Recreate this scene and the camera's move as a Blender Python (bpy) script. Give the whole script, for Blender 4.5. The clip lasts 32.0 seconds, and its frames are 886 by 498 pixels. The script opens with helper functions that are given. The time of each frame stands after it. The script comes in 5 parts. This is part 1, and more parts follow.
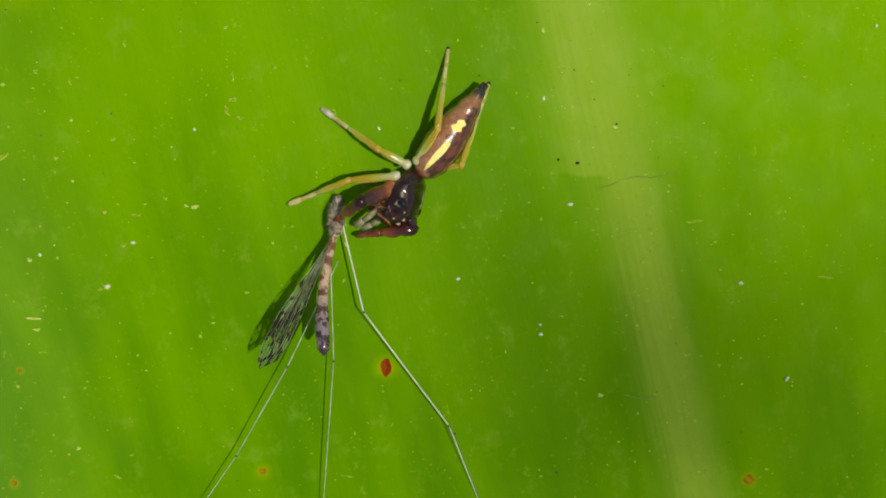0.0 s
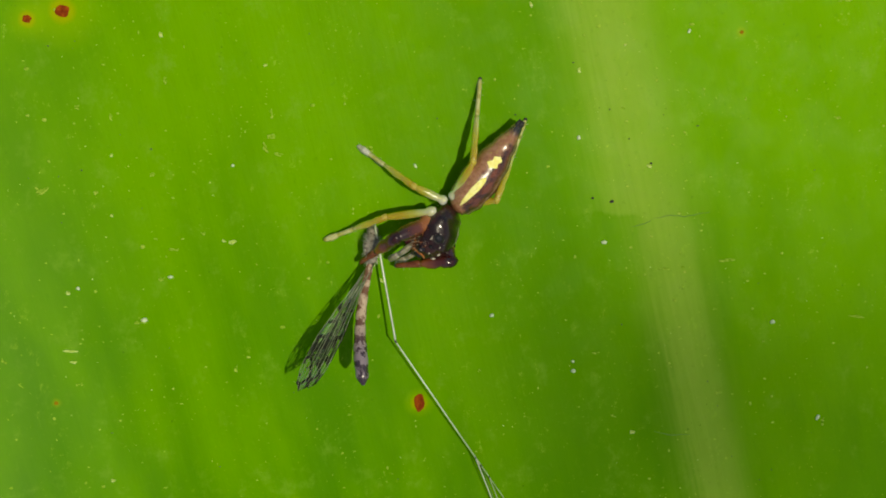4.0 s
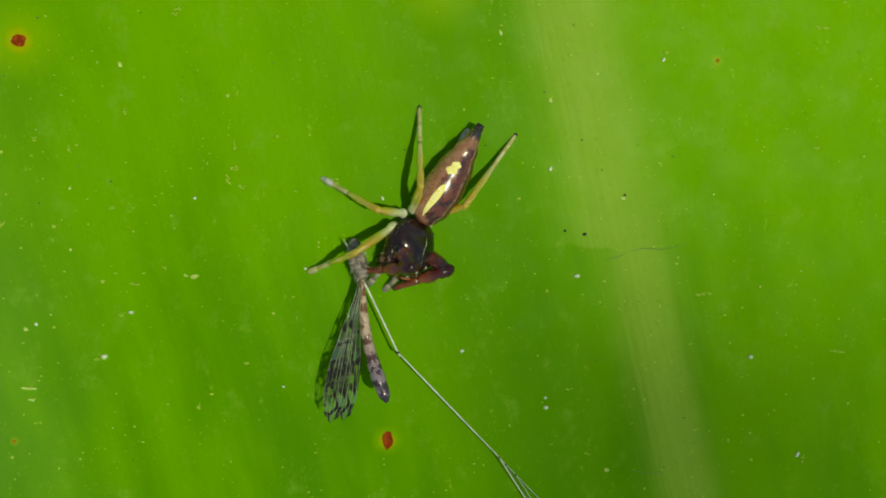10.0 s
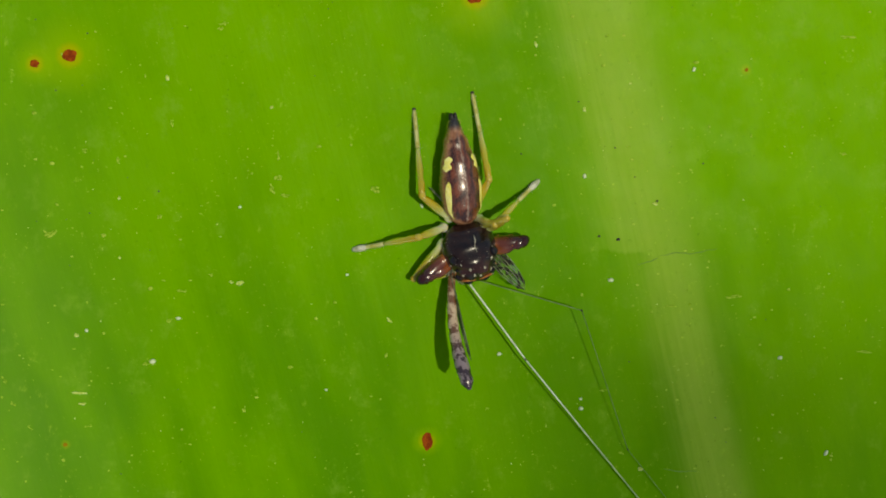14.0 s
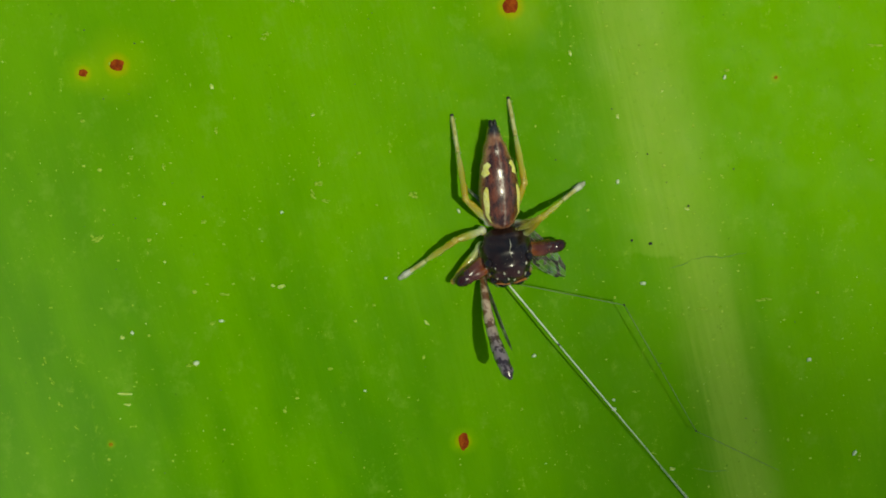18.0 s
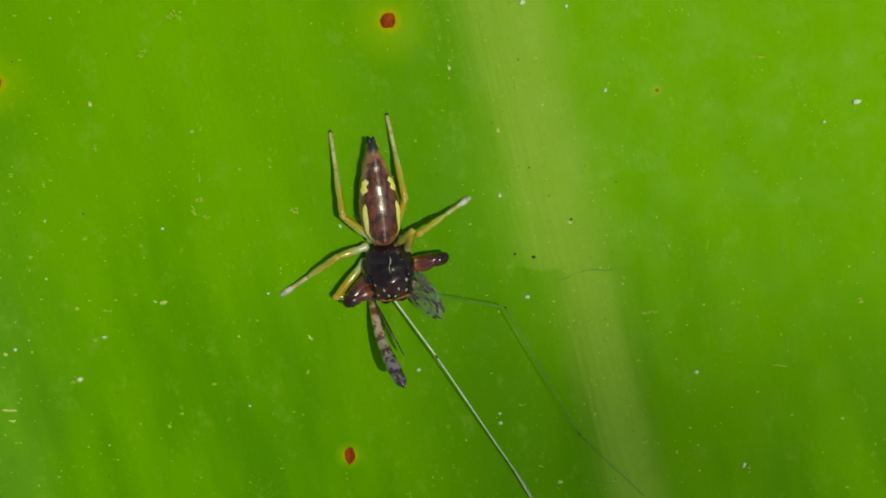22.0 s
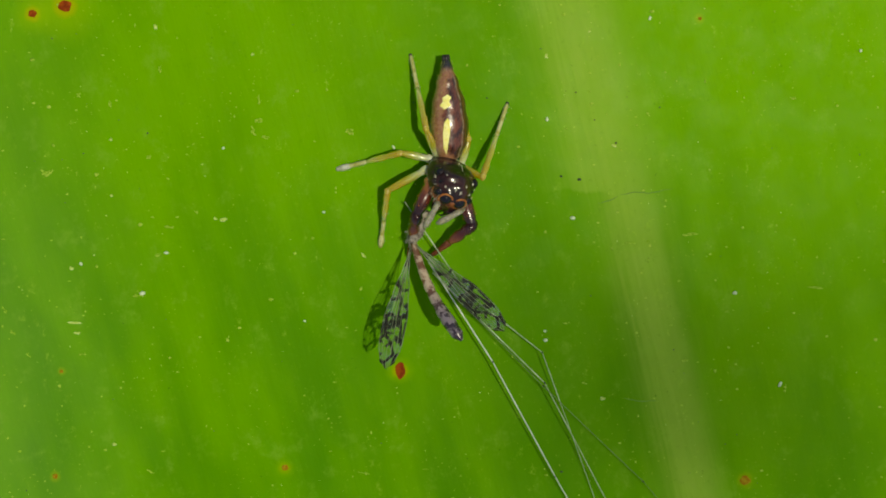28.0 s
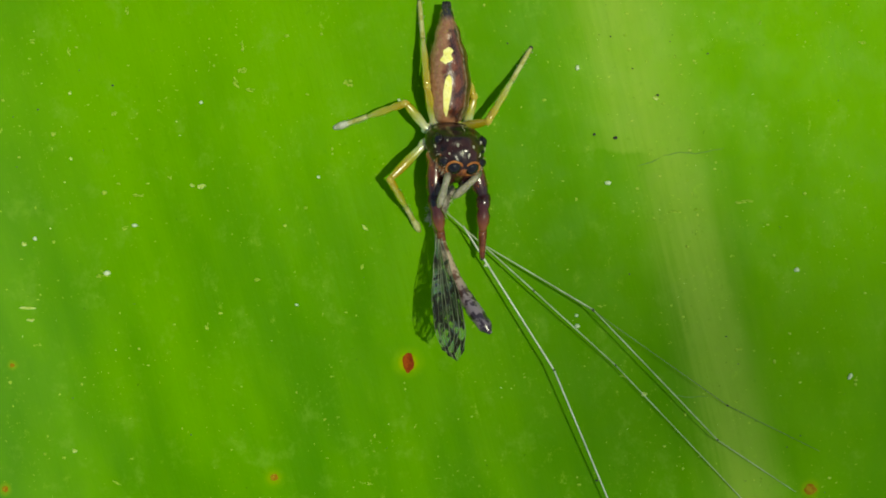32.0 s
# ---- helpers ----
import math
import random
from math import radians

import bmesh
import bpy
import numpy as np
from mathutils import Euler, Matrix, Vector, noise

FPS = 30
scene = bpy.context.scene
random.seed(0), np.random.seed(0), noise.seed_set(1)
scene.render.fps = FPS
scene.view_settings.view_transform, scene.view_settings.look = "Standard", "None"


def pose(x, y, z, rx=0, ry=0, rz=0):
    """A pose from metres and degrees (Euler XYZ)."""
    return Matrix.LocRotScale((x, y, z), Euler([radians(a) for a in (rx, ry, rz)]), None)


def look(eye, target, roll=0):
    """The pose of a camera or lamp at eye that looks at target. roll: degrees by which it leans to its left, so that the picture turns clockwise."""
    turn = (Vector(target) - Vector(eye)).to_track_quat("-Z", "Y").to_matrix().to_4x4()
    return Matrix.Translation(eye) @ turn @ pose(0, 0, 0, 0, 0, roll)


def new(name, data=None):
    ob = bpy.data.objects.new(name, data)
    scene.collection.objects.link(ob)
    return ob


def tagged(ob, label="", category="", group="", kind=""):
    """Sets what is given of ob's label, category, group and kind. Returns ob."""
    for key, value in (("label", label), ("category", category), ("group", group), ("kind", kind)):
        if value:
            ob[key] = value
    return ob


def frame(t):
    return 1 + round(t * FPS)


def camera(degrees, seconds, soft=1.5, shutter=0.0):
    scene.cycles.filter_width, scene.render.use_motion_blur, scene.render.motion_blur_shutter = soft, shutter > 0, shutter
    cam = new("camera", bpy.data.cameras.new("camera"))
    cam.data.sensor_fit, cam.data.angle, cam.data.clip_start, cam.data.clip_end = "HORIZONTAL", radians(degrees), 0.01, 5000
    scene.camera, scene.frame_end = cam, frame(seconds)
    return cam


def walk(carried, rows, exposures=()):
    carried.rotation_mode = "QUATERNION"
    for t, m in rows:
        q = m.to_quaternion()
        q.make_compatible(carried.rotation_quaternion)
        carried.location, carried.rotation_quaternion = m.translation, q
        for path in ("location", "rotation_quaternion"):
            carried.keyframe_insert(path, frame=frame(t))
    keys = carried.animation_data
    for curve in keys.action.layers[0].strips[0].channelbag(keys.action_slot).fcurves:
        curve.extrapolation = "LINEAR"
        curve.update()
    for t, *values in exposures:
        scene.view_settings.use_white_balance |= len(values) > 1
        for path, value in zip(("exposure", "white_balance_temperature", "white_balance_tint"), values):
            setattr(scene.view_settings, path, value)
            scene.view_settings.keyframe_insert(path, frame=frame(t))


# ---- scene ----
# ---- camera ----
MM = 0.001
SECONDS = 32.0
cam = camera(40, SECONDS, soft=1.75)
walk(cam, [
    (0, pose(-0.00195, 0.00576, 0.04868, -8.987, -4.595, 0.254)),
    (0.5, pose(-0.00319, 0.00397, 0.04761, -8.217, -4.550, 0.686)),
    (1, pose(-0.00485, 0.00409, 0.04615, -8.393, -4.352, 1.058)),
    (1.5, pose(-0.00483, 0.00586, 0.04592, -9.271, -4.548, 1.221)),
    (2, pose(-0.00451, 0.00711, 0.04705, -9.039, -4.775, 1.079)),
    (2.5, pose(-0.00155, 0.00544, 0.04787, -8.119, -4.279, 0.792)),
    (3, pose(-0.00206, 0.00621, 0.04811, -8.580, -4.610, 0.676)),
    (3.5, pose(-0.00224, 0.00595, 0.04871, -8.199, -4.307, 0.699)),
    (4, pose(-0.00322, 0.00666, 0.04879, -8.306, -4.330, 0.741)),
    (4.5, pose(-0.00377, 0.00606, 0.04866, -8.322, -4.053, 0.957)),
    (6.5, pose(-0.00380, 0.00733, 0.04753, -9.486, -4.240, 1.075)),
    (7, pose(-0.00437, 0.00777, 0.04687, -9.765, -4.430, 1.177)),
    (7.5, pose(-0.00458, 0.00546, 0.04705, -8.756, -3.695, 0.965)),
    (8, pose(-0.00415, 0.00615, 0.04643, -8.568, -4.166, 1.010)),
    (8.5, pose(-0.00305, 0.00645, 0.04587, -8.737, -4.270, 0.860)),
    (9, pose(-0.00456, 0.00955, 0.04592, -10.013, -4.160, 0.992)),
    (9.5, pose(-0.00237, 0.00646, 0.04698, -7.989, -4.464, 0.972)),
    (10, pose(-0.00176, 0.00767, 0.04747, -8.109, -4.199, 0.716)),
    (10.5, pose(-0.00271, 0.00750, 0.04767, -8.139, -4.075, 0.700)),
    (11, pose(-0.00238, 0.00808, 0.04776, -8.273, -3.944, 0.631)),
    (11.5, pose(-0.00231, 0.00735, 0.04787, -7.626, -4.172, 0.679)),
    (12, pose(-0.00349, 0.00797, 0.04762, -8.509, -4.085, 0.669)),
    (12.5, pose(-0.00271, 0.00852, 0.04769, -8.247, -3.919, 0.734)),
    (13, pose(-0.00136, 0.00467, 0.04894, -6.400, -3.484, 0.681)),
    (13.5, pose(-0.00069, 0.00693, 0.04920, -6.790, -4.004, 0.253)),
    (14, pose(-0.00322, 0.00780, 0.04874, -7.744, -4.063, 0.297)),
    (14.5, pose(-0.00482, 0.00618, 0.04875, -7.492, -3.917, 0.339)),
    (15, pose(-0.00474, 0.00758, 0.04828, -7.411, -4.291, 0.513)),
    (15.5, pose(-0.00349, 0.00785, 0.04889, -7.339, -3.888, 0.354)),
    (17.5, pose(-0.00343, 0.00673, 0.04978, -7.586, -3.464, 0.116)),
    (18, pose(-0.00442, 0.00769, 0.04986, -7.242, -3.635, 0.171)),
    (18.5, pose(-0.00477, 0.00718, 0.04942, -7.203, -4.010, 0.232)),
    (19, pose(-0.00344, 0.00866, 0.04893, -7.913, -3.618, 0.111)),
    (19.5, pose(-0.00213, 0.00856, 0.04898, -8.238, -3.832, -0.186)),
    (20, pose(-0.00359, 0.00583, 0.04927, -7.344, -4.258, 0.444)),
    (20.5, pose(-0.00141, 0.00740, 0.04913, -7.971, -3.751, 0.012)),
    (21, pose(-0.00178, 0.00831, 0.04932, -8.461, -3.837, -0.081)),
    (21.5, pose(0.00080, 0.00848, 0.04947, -8.596, -3.167, -0.148)),
    (22, pose(0.00099, 0.00839, 0.05011, -7.332, -3.083, -0.276)),
    (22.5, pose(0.00308, 0.00925, 0.05019, -7.291, -2.665, -0.649)),
    (23, pose(0.00036, 0.00893, 0.05022, -7.052, -2.856, -0.534)),
    (23.5, pose(0.00335, 0.01313, 0.05032, -8.117, -3.223, -1.334)),
    (24, pose(-0.00249, 0.02115, 0.04915, -11.681, -5.492, -1.431)),
    (24.5, pose(-0.00522, 0.01820, 0.05079, -11.169, -5.521, -0.954)),
    (25, pose(-0.00031, 0.01498, 0.05128, -9.396, -4.247, -1.247)),
    (25.5, pose(0.00130, 0.01201, 0.05239, -8.667, -2.583, -1.456)),
    (26, pose(0.00298, 0.00997, 0.05247, -9.529, -1.691, -1.386)),
    (26.5, pose(0.00153, 0.00641, 0.05322, -7.081, -2.941, -1.226)),
    (28.5, pose(-0.00094, 0.00511, 0.05225, -7.202, -2.365, 0.277)),
    (29, pose(0.00132, 0.00481, 0.05274, -5.726, -1.763, -0.130)),
    (29.5, pose(0.00236, 0.00194, 0.05283, -4.394, -1.663, -0.213)),
    (30, pose(0.00295, 0.00206, 0.05085, -4.805, -1.796, -0.476)),
    (30.5, pose(0.00171, 0.00368, 0.04911, -6.587, -1.416, -0.587)),
    (31, pose(-0.00083, 0.00359, 0.04793, -6.125, -2.722, -0.262)),
    (31.5, pose(-0.00188, 0.00255, 0.04608, -5.736, -2.857, -0.222)),
    (32, pose(-0.00114, 0.00179, 0.04524, -5.484, -2.731, -0.262)),
], exposures=[
    (0, 0.06, 7900, 10),
    (1, 0.12, 7900, 10),
    (2, -0.00, 7700, 2),
    (3, 0.05, 7800, 8),
    (4, -0.01, 7700, 2),
    (7, -0.02, 7300, 0),
    (8, -0.01, 7100, -4),
    (9, -0.06, 7000, -6),
    (10, -0.09, 7400, -6),
    (11, -0.12, 6900, -12),
    (12, -0.15, 6800, -14),
    (13, -0.14, 7300, -8),
    (14, -0.06, 7700, 2),
    (15, -0.09, 7300, -8),
    (18, -0.12, 7300, -8),
    (19, -0.13, 7100, -18),
    (20, -0.09, 7300, -8),
    (21, -0.06, 7700, 2),
    (22, -0.13, 7400, -4),
    (23, -0.12, 7400, -2),
    (24, -0.22, 6800, -14),
    (25, -0.28, 6500, -22),
    (26, -0.21, 6700, -14),
    (29, -0.03, 7700, 2),
    (30, 0.04, 7700, 2),
    (31, 0.10, 7700, 4),
    (32, 0.11, 7300, -8),
])

# ---- light ----
SUN_ELEVATION, SUN_AZIMUTH = 76.5, 2.0
world = bpy.data.worlds.new("sky")
scene.world = world
world.use_nodes = True
sky_tex = world.node_tree.nodes.new("ShaderNodeTexSky")
sky_tex.sky_type = "NISHITA"
sky_tex.sun_disc = False
sky_tex.sun_elevation = radians(SUN_ELEVATION)
sky_tex.sun_rotation = radians(90 - SUN_AZIMUTH)
background = world.node_tree.nodes["Background"]
world.node_tree.links.new(sky_tex.outputs[0], background.inputs["Color"])
background.inputs["Strength"].default_value = 0.095
sun_dir = Vector((math.cos(radians(SUN_AZIMUTH)) * math.cos(radians(SUN_ELEVATION)),
                  math.sin(radians(SUN_AZIMUTH)) * math.cos(radians(SUN_ELEVATION)),
                  math.sin(radians(SUN_ELEVATION))))
sun = new("sun", bpy.data.lights.new("sun", "SUN"))
sun.data.energy, sun.data.angle, sun.data.color = 2.9, radians(0.55), (1.0, 0.95, 0.84)
sun.matrix_world = look(sun_dir, (0, 0, 0))
scene.view_settings.exposure = 0.0


# ---- materials ----
class Nodes:
    """A small builder of node materials; coordinates are in millimetres of the object's own space."""

    def __init__(self, name, rough=0.5, metal=0.0, spec=0.5):
        self.mat = bpy.data.materials.new(name)
        self.mat.use_nodes = True
        self.t = self.mat.node_tree
        self.bsdf = self.t.nodes["Principled BSDF"]
        self.bsdf.inputs["Roughness"].default_value = rough
        self.bsdf.inputs["Metallic"].default_value = metal
        self.bsdf.inputs["Specular IOR Level"].default_value = spec
        c = self.t.nodes.new("ShaderNodeTexCoord")
        s = self.node("ShaderNodeVectorMath", operation="SCALE")
        s.inputs["Scale"].default_value = 1000.0
        self.t.links.new(c.outputs["Object"], s.inputs[0])
        self.mm = s.outputs[0]
        sep = self.node("ShaderNodeSeparateXYZ")
        self.t.links.new(self.mm, sep.inputs[0])
        self.x, self.y, self.z = sep.outputs

    def node(self, kind, **props):
        n = self.t.nodes.new(kind)
        if "operation" in props:
            n.operation = props["operation"]
        return n

    def put(self, value, socket):
        if isinstance(value, (int, float)):
            socket.default_value = value
        elif isinstance(value, tuple):
            socket.default_value = (*value, 1.0) if len(value) == 3 and socket.type == "RGBA" else value
        else:
            self.t.links.new(value, socket)

    def math(self, op, a, b=0.0, c=0.0):
        n = self.node("ShaderNodeMath", operation=op)
        for v, s in zip((a, b, c), n.inputs):
            self.put(v, s)
        return n.outputs[0]

    def ramp(self, v, lo, hi, a=0.0, b=1.0):
        n = self.t.nodes.new("ShaderNodeMapRange")
        n.interpolation_type = "SMOOTHSTEP"
        for s, w in zip(("Value", "From Min", "From Max", "To Min", "To Max"), (v, lo, hi, a, b)):
            self.put(w, n.inputs[s])
        return n.outputs[0]

    def noise(self, scale, detail=3.0, rough=0.55, stretch=(1, 1, 1), vec=None, turn=0.0):
        m = self.t.nodes.new("ShaderNodeMapping")
        self.t.links.new(vec or self.mm, m.inputs["Vector"])
        m.inputs["Scale"].default_value = stretch
        m.inputs["Rotation"].default_value = (0, 0, turn)
        n = self.t.nodes.new("ShaderNodeTexNoise")
        self.t.links.new(m.outputs[0], n.inputs["Vector"])
        n.inputs["Scale"].default_value = scale
        n.inputs["Detail"].default_value = detail
        n.inputs["Roughness"].default_value = rough
        return n.outputs["Fac"]

    def cells(self, scale, stretch=(1, 1, 1), vec=None):
        """Distance to the nearest edge of an irregular net of cells."""
        m = self.t.nodes.new("ShaderNodeMapping")
        self.t.links.new(vec or self.mm, m.inputs["Vector"])
        m.inputs["Scale"].default_value = stretch
        n = self.t.nodes.new("ShaderNodeTexVoronoi")
        n.feature = "DISTANCE_TO_EDGE"
        self.t.links.new(m.outputs[0], n.inputs["Vector"])
        n.inputs["Scale"].default_value = scale
        return n.outputs["Distance"]

    def mix(self, fac, a, b, mode="MIX"):
        n = self.t.nodes.new("ShaderNodeMix")
        n.data_type, n.blend_type = "RGBA", mode
        self.put(fac, n.inputs[0])
        self.put(a, n.inputs[6])
        self.put(b, n.inputs[7])
        return n.outputs[2]

    def color(self, c):
        self.put(c, self.bsdf.inputs["Base Color"])

    def rough(self, v):
        self.put(v, self.bsdf.inputs["Roughness"])

    def bump(self, height, depth):
        n = self.t.nodes.new("ShaderNodeBump")
        n.inputs["Strength"].default_value = 1.0
        n.inputs["Distance"].default_value = depth * MM
        self.put(height, n.inputs["Height"])
        self.t.links.new(n.outputs[0], self.bsdf.inputs["Normal"])

    def sss(self, weight, radius, scale):
        self.bsdf.inputs["Subsurface Weight"].default_value = weight
        self.bsdf.inputs["Subsurface Radius"].default_value = radius
        self.bsdf.inputs["Subsurface Scale"].default_value = scale * MM


def mottled(name, a, b, scale, rough=0.4, stretch=(1, 1, 1), bump=0.02, spec=0.5, lo=0.35, hi=0.65, glow=0.0):
    """A surface of two colours in soft blotches with a fine grain."""
    n = Nodes(name, rough, spec=spec)
    big = n.noise(scale, 4.0, 0.6, stretch)
    fine = n.noise(scale * 6, 2.0)
    col = n.mix(n.ramp(big, lo, hi), a, b)
    n.color(n.mix(n.ramp(fine, 0.3, 0.7, 0.0, 0.25), col, tuple(v * 0.45 for v in a)))
    n.rough(n.ramp(fine, 0.2, 0.8, rough * 0.75, min(1.0, rough * 1.3)))
    n.bump(fine, bump)
    if glow:
        n.sss(glow, (1.0, 0.7, 0.15), 0.2)
    return n.mat


# line of the pale vein: x = VEIN_X - VEIN_LEAN * y
VEIN_X, VEIN_LEAN = 9.9, 0.25
CREASE_Y = 1.0
# red spots: x, y, half width, half height, halo
SPOTS = [(1.5, 11.25, 0.36, 0.33, 1.9), (-14.3, 8.82, 0.31, 0.27, 1.6), (-15.65, 8.5, 0.18, 0.18, 0.9),
         (-0.34, -6.86, 0.24, 0.42, 0.5), (-5.44, -11.19, 0.17, 0.14, 0.4),
         (-15.02, -6.76, 0.09, 0.09, 0.12), (15.17, -12.02, 0.26, 0.22, 0.3), (-15.46, -11.45, 0.13, 0.13, 0.2),
         (1.73, 19.8, 0.14, 0.2, 0.3), (12.54, 8.43, 0.09, 0.08, 0.2), (13.3, 13.91, 0.2, 0.14, 0.5)]
ORANGE_FROM = 4


def leaf_material():
    n = Nodes("leaf_green", 0.5, spec=0.04)
    u = n.math("ADD", n.x, n.math("MULTIPLY", n.y, VEIN_LEAN))
    along = n.t.nodes.new("ShaderNodeCombineXYZ")
    n.put(u, along.inputs[0])
    n.put(n.math("MULTIPLY", n.y, 0.06), along.inputs[1])
    along = along.outputs[0]
    # broad tone in streaks, growing paler and yellower towards +y and +x
    tone = n.noise(0.22, 3.0, 0.55, (1, 6.0, 1), vec=along)
    streak = n.noise(0.9, 3.0, 0.6, vec=along)
    fibre = n.noise(5.0, 2.0, 0.5, (1, 0.7, 1), vec=along)
    thread = n.noise(11.0, 2.0, 0.6, (1, 1.6, 1), vec=along)
    col = n.mix(n.ramp(tone, 0.35, 0.65), (0.058, 0.198, 0.0004), (0.104, 0.282, 0.0004))
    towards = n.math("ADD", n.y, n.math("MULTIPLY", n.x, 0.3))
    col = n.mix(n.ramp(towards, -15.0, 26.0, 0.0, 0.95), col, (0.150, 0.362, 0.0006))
    col = n.mix(n.ramp(streak, 0.42, 0.78, 0.0, 0.20), col, (0.130, 0.320, 0.001))
    col = n.mix(n.ramp(thread, 0.50, 0.75, 0.0, 0.10), col, (0.050, 0.170, 0.0004))
    # a deeper lane beside the stripe
    lane = n.math("ABSOLUTE", n.math("SUBTRACT", n.math("ADD", u, n.math("MULTIPLY", n.math("SUBTRACT", tone, 0.5), 4.0)), 5.0))
    col = n.mix(n.ramp(lane, 0.5, 5.5, 0.55, 0.0), col, (0.062, 0.205, 0.0004))
    # the pale stripe with its fibres; a crease steps it sideways and narrows it
    below = n.ramp(n.math("ADD", n.y, n.math("MULTIPLY", n.math("SUBTRACT", streak, 0.5), 0.8)), CREASE_Y - 0.12, CREASE_Y + 0.12, 1.0, 0.0)
    wander = n.math("ADD", n.math("MULTIPLY", n.math("SUBTRACT", streak, 0.5), 1.5), n.math("MULTIPLY", n.math("SUBTRACT", fibre, 0.5), 0.7))
    centre = n.math("ADD", n.math("MULTIPLY", below, 0.55), VEIN_X - 0.75)
    d = n.math("ABSOLUTE", n.math("SUBTRACT", n.math("ADD", u, wander), centre))
    wide = n.math("SUBTRACT", 2.9, n.math("MULTIPLY", below, 0.9))
    soft = n.ramp(n.math("DIVIDE", d, wide), 0.0, 1.15, 0.74, 0.0)
    core = n.math("MULTIPLY", n.ramp(n.math("DIVIDE", d, wide), 0.40, 0.66, 0.14, 0.0), n.ramp(n.noise(0.5, 4.0, 0.6), 0.35, 0.6, 0.4, 1.0))
    band = n.math("ADD", soft, core)
    col = n.mix(n.math("MULTIPLY", band, n.ramp(fibre, 0.2, 0.7, 0.78, 1.0)), col, (0.225, 0.375, 0.035))
    col = n.mix(n.math("MULTIPLY", band, n.ramp(thread, 0.52, 0.80, 0.0, 0.28)), col, (0.14, 0.29, 0.015))
    # pale scuffs and dust films
    scuff = n.ramp(n.noise(0.8, 6.0, 0.72, (1, 0.8, 1)), 0.52, 0.74, 0.0, 0.40)
    col = n.mix(scuff, col, (0.19, 0.36, 0.03))
    column = n.ramp(n.noise(0.55, 2.0, 0.5, vec=along), 0.50, 0.66)
    smear = n.math("MULTIPLY", n.ramp(n.noise(1.5, 7.0, 0.8, (1.3, 0.8, 1)), 0.56, 0.70), n.math("ADD", n.math("MULTIPLY", column, 0.75), 0.15))
    col = n.mix(n.math("MULTIPLY", smear, 0.72), col, (0.29, 0.46, 0.035))
    # scattered pale pricks, thicker in some places
    prick = n.math("MULTIPLY", n.ramp(n.noise(7.0, 2.0, 0.5), 0.67, 0.74), n.ramp(n.noise(0.35, 3.0, 0.6), 0.44, 0.60))
    col = n.mix(n.math("MULTIPLY", prick, 0.6), col, (0.34, 0.48, 0.05))
    pore = n.math("MULTIPLY", n.ramp(n.noise(5.5, 2.0, 0.5), 0.70, 0.76), n.ramp(n.noise(0.5, 3.0, 0.6), 0.50, 0.62))
    col = n.mix(n.math("MULTIPLY", pore, 0.55), col, (0.040, 0.120, 0.002))
    dull = n.ramp(n.noise(3.2, 4.0, 0.65), 0.58, 0.75, 0.0, 0.30)
    col = n.mix(dull, col, (0.070, 0.215, 0.002))
    # yellow halos round the spots
    for k, (x, y, w, h, halo) in enumerate(SPOTS):
        faint = 1.0 if k < ORANGE_FROM else 0.4
        dx = n.math("SUBTRACT", n.x, x)
        dy = n.math("SUBTRACT", n.y, y)
        r = n.math("SQRT", n.math("ADD", n.math("MULTIPLY", dx, dx), n.math("MULTIPLY", dy, dy)))
        r = n.math("ADD", r, n.math("MULTIPLY", n.math("SUBTRACT", n.noise(1.6, 2.0), 0.5), 0.25))
        col = n.mix(n.ramp(r, w, w + halo, 0.38 * faint, 0.0), col, (0.26, 0.43, 0.001))
        col = n.mix(n.ramp(r, w * 0.9, w + 0.14 + 0.1 * halo, 0.42 * faint, 0.0), col, (0.44, 0.34, 0.002))
    # greyish sky sheen towards low x, painted into the colour
    painted_sheen = n.ramp(n.math("ADD", n.x, n.math("MULTIPLY", n.noise(0.35, 4.0, 0.6), 6.0)), -17.0, -6.0, 0.22, 0.0)
    n.color(n.mix(n.math("MULTIPLY", painted_sheen, n.ramp(n.y, -8.0, 12.0, 1.0, 0.25)), col, (0.150, 0.285, 0.075)))
    n.rough(n.ramp(n.noise(0.6, 4.0, 0.6), 0.3, 0.7, 0.42, 0.6))
    # fine relief of fibres and grain
    height = n.math("ADD", n.math("MULTIPLY", fibre, 0.5), n.math("MULTIPLY", n.noise(2.2, 4.0, 0.6), 0.8))
    n.bump(height, 0.014)
    n.sss(0.15, (0.4, 1.0, 0.1), 0.6)
    return n.mat


